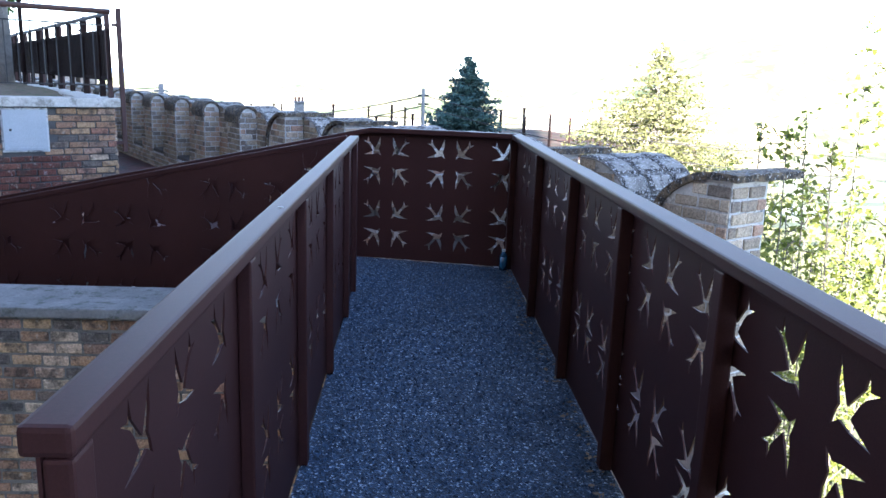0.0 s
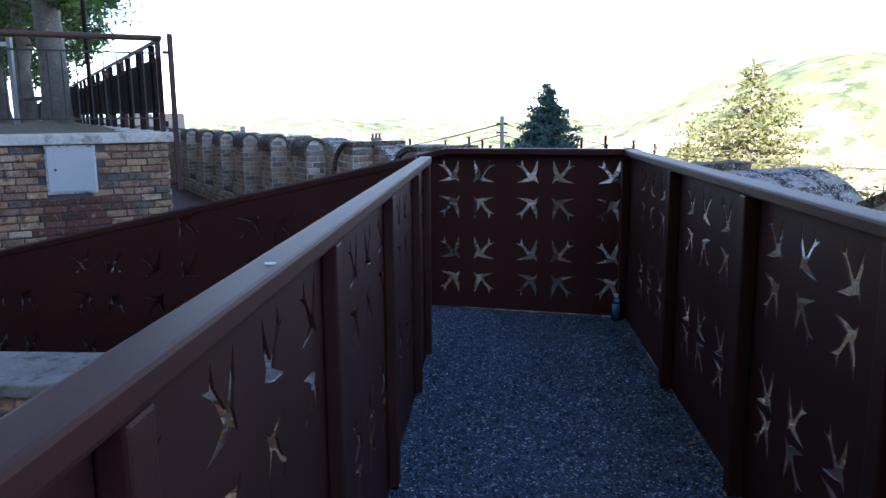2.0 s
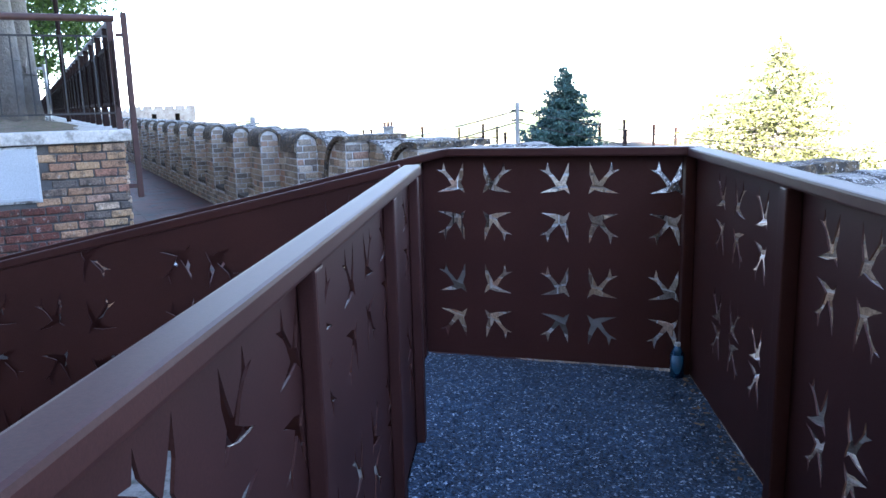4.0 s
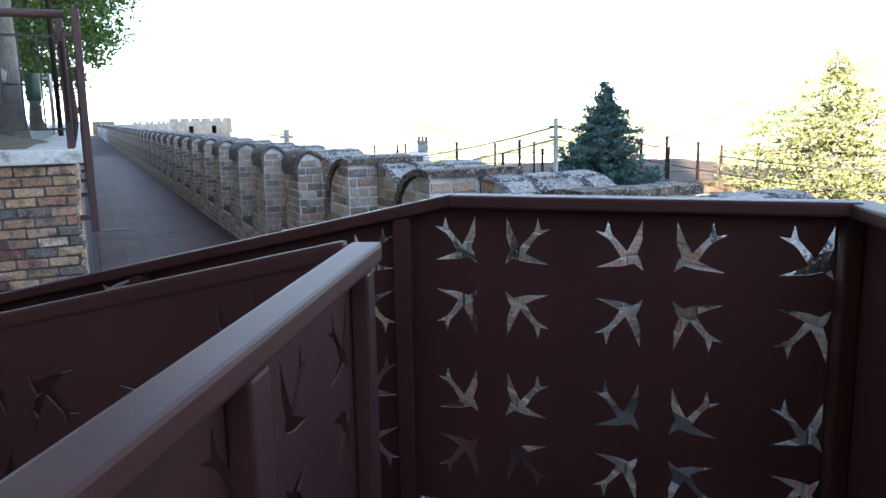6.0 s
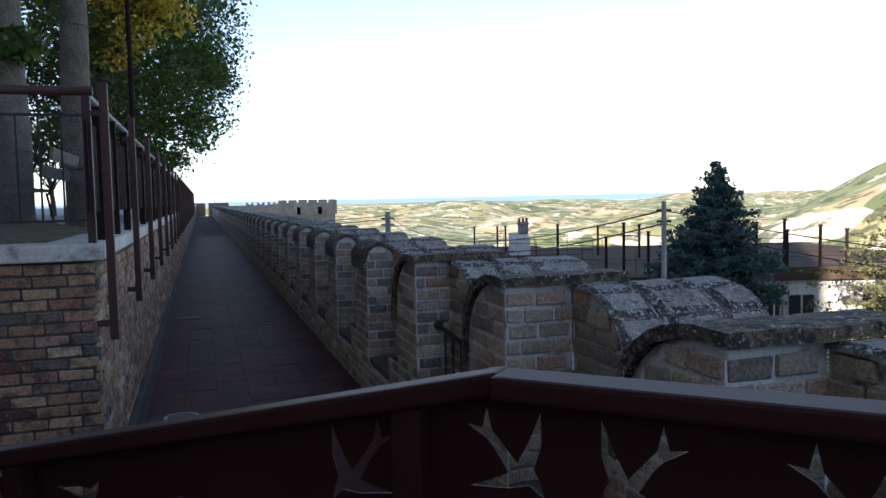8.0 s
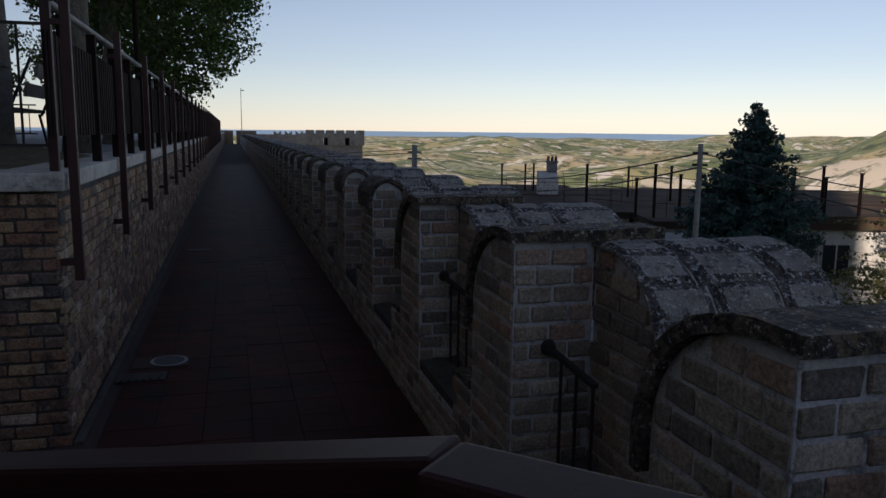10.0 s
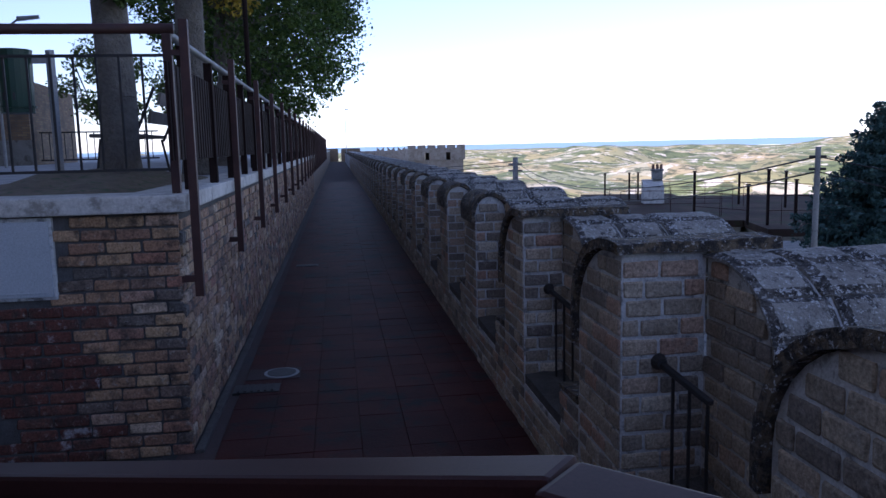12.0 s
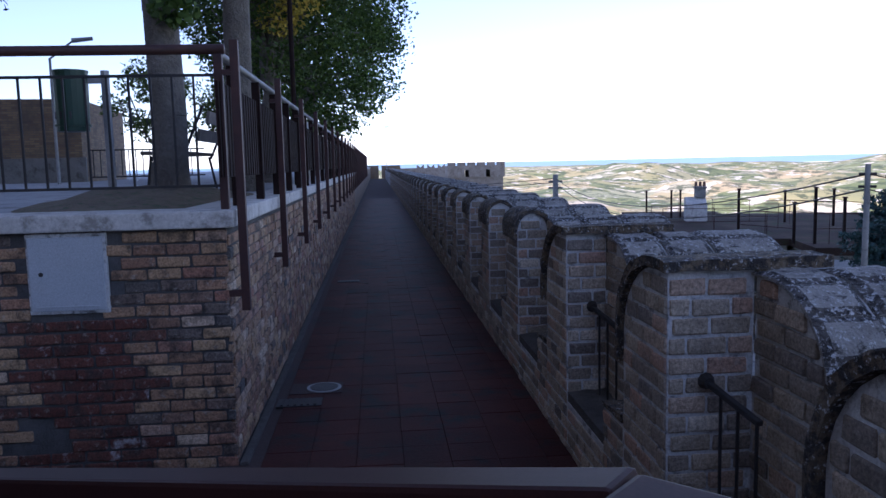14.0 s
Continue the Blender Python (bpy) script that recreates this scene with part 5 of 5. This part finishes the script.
def merlon_bricks(seed, wide, rounded=False):
    """Places of a merlon's bricks: upright end face, rounded walk face and the wall under its rounded top."""
    r = random.Random(seed)
    out = []
    low = PAVE - 0.081
    for a, z, L in lay(wide, low, 0.89, 0.081, 0.172, r, joint=0.014):
        if rounded and z > SPRING - 0.02:
            half = math.sqrt(max(0.0, (wide / 2) ** 2 - (z + 0.03 - SPRING) ** 2)) - 0.012
            lo, hi = max(a - L / 2, wide / 2 - half), min(a + L / 2, wide / 2 + half)
            if hi - lo < 0.04:
                continue
            a, L = (lo + hi) / 2, hi - lo
        out.append((pose(a, 0.008 + r.uniform(-0.004, 0.003), z), L))
    for a, z, L in lay(0.31, low, 0.06, 0.081, 0.172, r, start=0.55, joint=0.014):
        out.append((pose(0.008 + r.uniform(-0.004, 0.003), a, z, 0, 0, 90), L))
    for a, z, L in lay(0.80, low, -0.15, 0.081, 0.172, r, start=-0.80, joint=0.014):
        out.append((pose(0.008 + r.uniform(-0.004, 0.003), a, z, 0, 0, 90), L))
    for a, z, L in lay(0.55, low, 0.89, 0.081, 0.172, r, joint=0.014):
        if rounded and z > SPRING - 0.05:
            continue
        edge = 0.55 if z < 0.53 or rounded else 0.10 + 0.45 * math.sqrt(max(0, 1 - ((z + 0.03 - 0.53) / 0.375) ** 2))
        lo, hi = a - L / 2, min(a + L / 2, edge - 0.02)
        if hi - lo > 0.05:
            out.append((pose(0.008 + r.uniform(-0.004, 0.003), (lo + hi) / 2, z, 0, 0, 90), hi - lo))
    for a, z, L in lay(1.11, low, 0.86, 0.081, 0.215, r, start=-1.11, joint=0.014):
        edge = -1.11 if z < 0.45 else -0.12 - 0.42 * math.sqrt(max(0, 1 - max(0, (z + 0.06 - 0.55) / 0.35) ** 2))
        lo, hi = max(a - L / 2, edge + 0.02), min(a + L / 2, -0.012)
        if hi - lo > 0.05:
            out.append((pose(wide + 0.008 + r.uniform(-0.004, 0.003), (lo + hi) / 2, z, 0, 0, 90), hi - lo))
    return out


joined = {}
for k, ob in merlons.items():
    seed = k % 3
    if k == -2:
        for a, z, L in lay(0.36, PAVE - 2.0, PAVE - 0.06, 0.081, 0.172, rngb, joint=0.014):
            put_brick(ob, brick_grey, pose(a, 0.008 + rngb.uniform(-0.004, 0.003), z), L, 1.37)
    if -2 <= k <= 3:
        for m, L in merlon_bricks(seed, pier_width(k), k > 2):
            if k == -2 and m.translation.y < -0.02:
                continue
            put_brick(ob, brick_grey, m, L, 1.37)
    elif k <= 40:
        if seed not in joined:
            joined[seed] = joined_bricks("brickwork", ob, brick_grey_far, [(m, L, 0.0675, 0.034) for m, L in merlon_bricks(seed, pier_width(k), True)])
        else:
            o = new("brickwork", joined[seed].data)
            o.parent = ob
            o["kind"] = "stuff"

# terracotta tiles of the walk
walk_ob = bpy.data.objects["walkway"]
bm = box_into(B(), -0.1445, 0.1445, -0.1445, 0.1445, -0.012, 0.0)
bmesh.ops.bevel(bm, geom=[e for e in bm.edges if e.verts[0].co.z > -0.001 and e.verts[1].co.z > -0.001], offset=0.002, segments=1, affect="EDGES")
tile_me = mesh_of(bm, "tile", terracotta)
tile_places = []
for j in range(-12, 130):
    for i in range(7):
        m = WALK @ pose(0.28 + 0.291 * i, 0.291 * j, PAVE + rngb.uniform(-0.0015, 0.0015), rngb.uniform(-0.4, 0.4), rngb.uniform(-0.4, 0.4))
        if j < 22:
            o = new("tile", tile_me)
            o.parent, o.matrix_local = walk_ob, m
        else:
            tile_places.append((m @ Matrix.Translation((0, 0, -0.006)), 0.289, 0.012, 0.289))
joined_bricks("tiles", walk_ob, terracotta, tile_places)

# loose stones on the gravel
verts, faces = [], []
for k in range(9000):
    y = rngb.uniform(-0.2, 5.0)
    x, s = rngb.uniform(-0.74, 0.41), rngb.uniform(0.004, 0.0095)
    q = Euler((rngb.uniform(0, 6), rngb.uniform(0, 6), rngb.uniform(0, 6))).to_matrix()
    base = len(verts)
    for p in ((1, 0, 0), (-1, 0, 0), (0, 1, 0), (0, -1, 0), (0, 0, 0.7), (0, 0, -0.7)):
        v = q @ Vector(p) * s * rngb.uniform(0.7, 1.3)
        verts.append((x + v.x, y + v.y, 0.004 + v.z))
    faces += [tuple(base + i for i in f) for f in ((0, 2, 4), (2, 1, 4), (1, 3, 4), (3, 0, 4), (2, 0, 5), (1, 2, 5), (3, 1, 5), (0, 3, 5))]
me = bpy.data.meshes.new("gravel_stones")
me.from_pydata(verts, [], faces)
me.materials.append(stone_chip)
tagged(new("gravel_stones", me), "loose blue-grey gravel stones on the deck", "gravel", kind="stuff")

# things on the deck floor
# bottle shape added to stand for a blue reflection on the corner post
bottle_mat, bnt, bb = material("blue_gleam", 0.2)
bb.inputs["Base Color"].default_value = (0.05, 0.16, 0.30, 1)
bb.inputs["Transmission Weight"].default_value = 0.5
bottle = thing("plastic_bottle", "bottle shape added for a blue gleam in the deck corner", "bottle", m=pose(0.365, 4.93, 0.006))
part("bottle_body", tube_into(B(), (0, 0, 0), (0, 0, 0.11), 0.032, 0.032, 16), bottle_mat, bottle, smooth=True)
part("neck", tube_into(B(), (0, 0, 0.1101), (0, 0, 0.15), 0.032, 0.013, 16), bottle_mat, bottle, smooth=True)
part("cap", tube_into(B(), (0, 0, 0.1501), (0, 0, 0.166), 0.014, 0.014, 12), grey_paint, bottle)
rngl = np.random.default_rng(77)
pts = np.stack([0.41 - np.abs(rngl.normal(0, 0.05, 150)), rngl.uniform(0.3, 4.9, 150), rngl.uniform(0.006, 0.016, 150)], axis=1)
v, f = leaves(rngl, pts, 0.035)
v = [(x, y, max(0.004, 0.006 + (z - 0.01) * 0.4)) for x, y, z in v]
tagged(new("dry_leaves", leaf_mesh("dry_leaves", v, f, mottled("dry_leaf", (0.10, 0.07, 0.045), (0.17, 0.12, 0.075), (0.25, 0.19, 0.12), 20, 90, 0.9, 0.2))), "dry leaf litter along the foot of the railing", "leaf litter", kind="stuff")
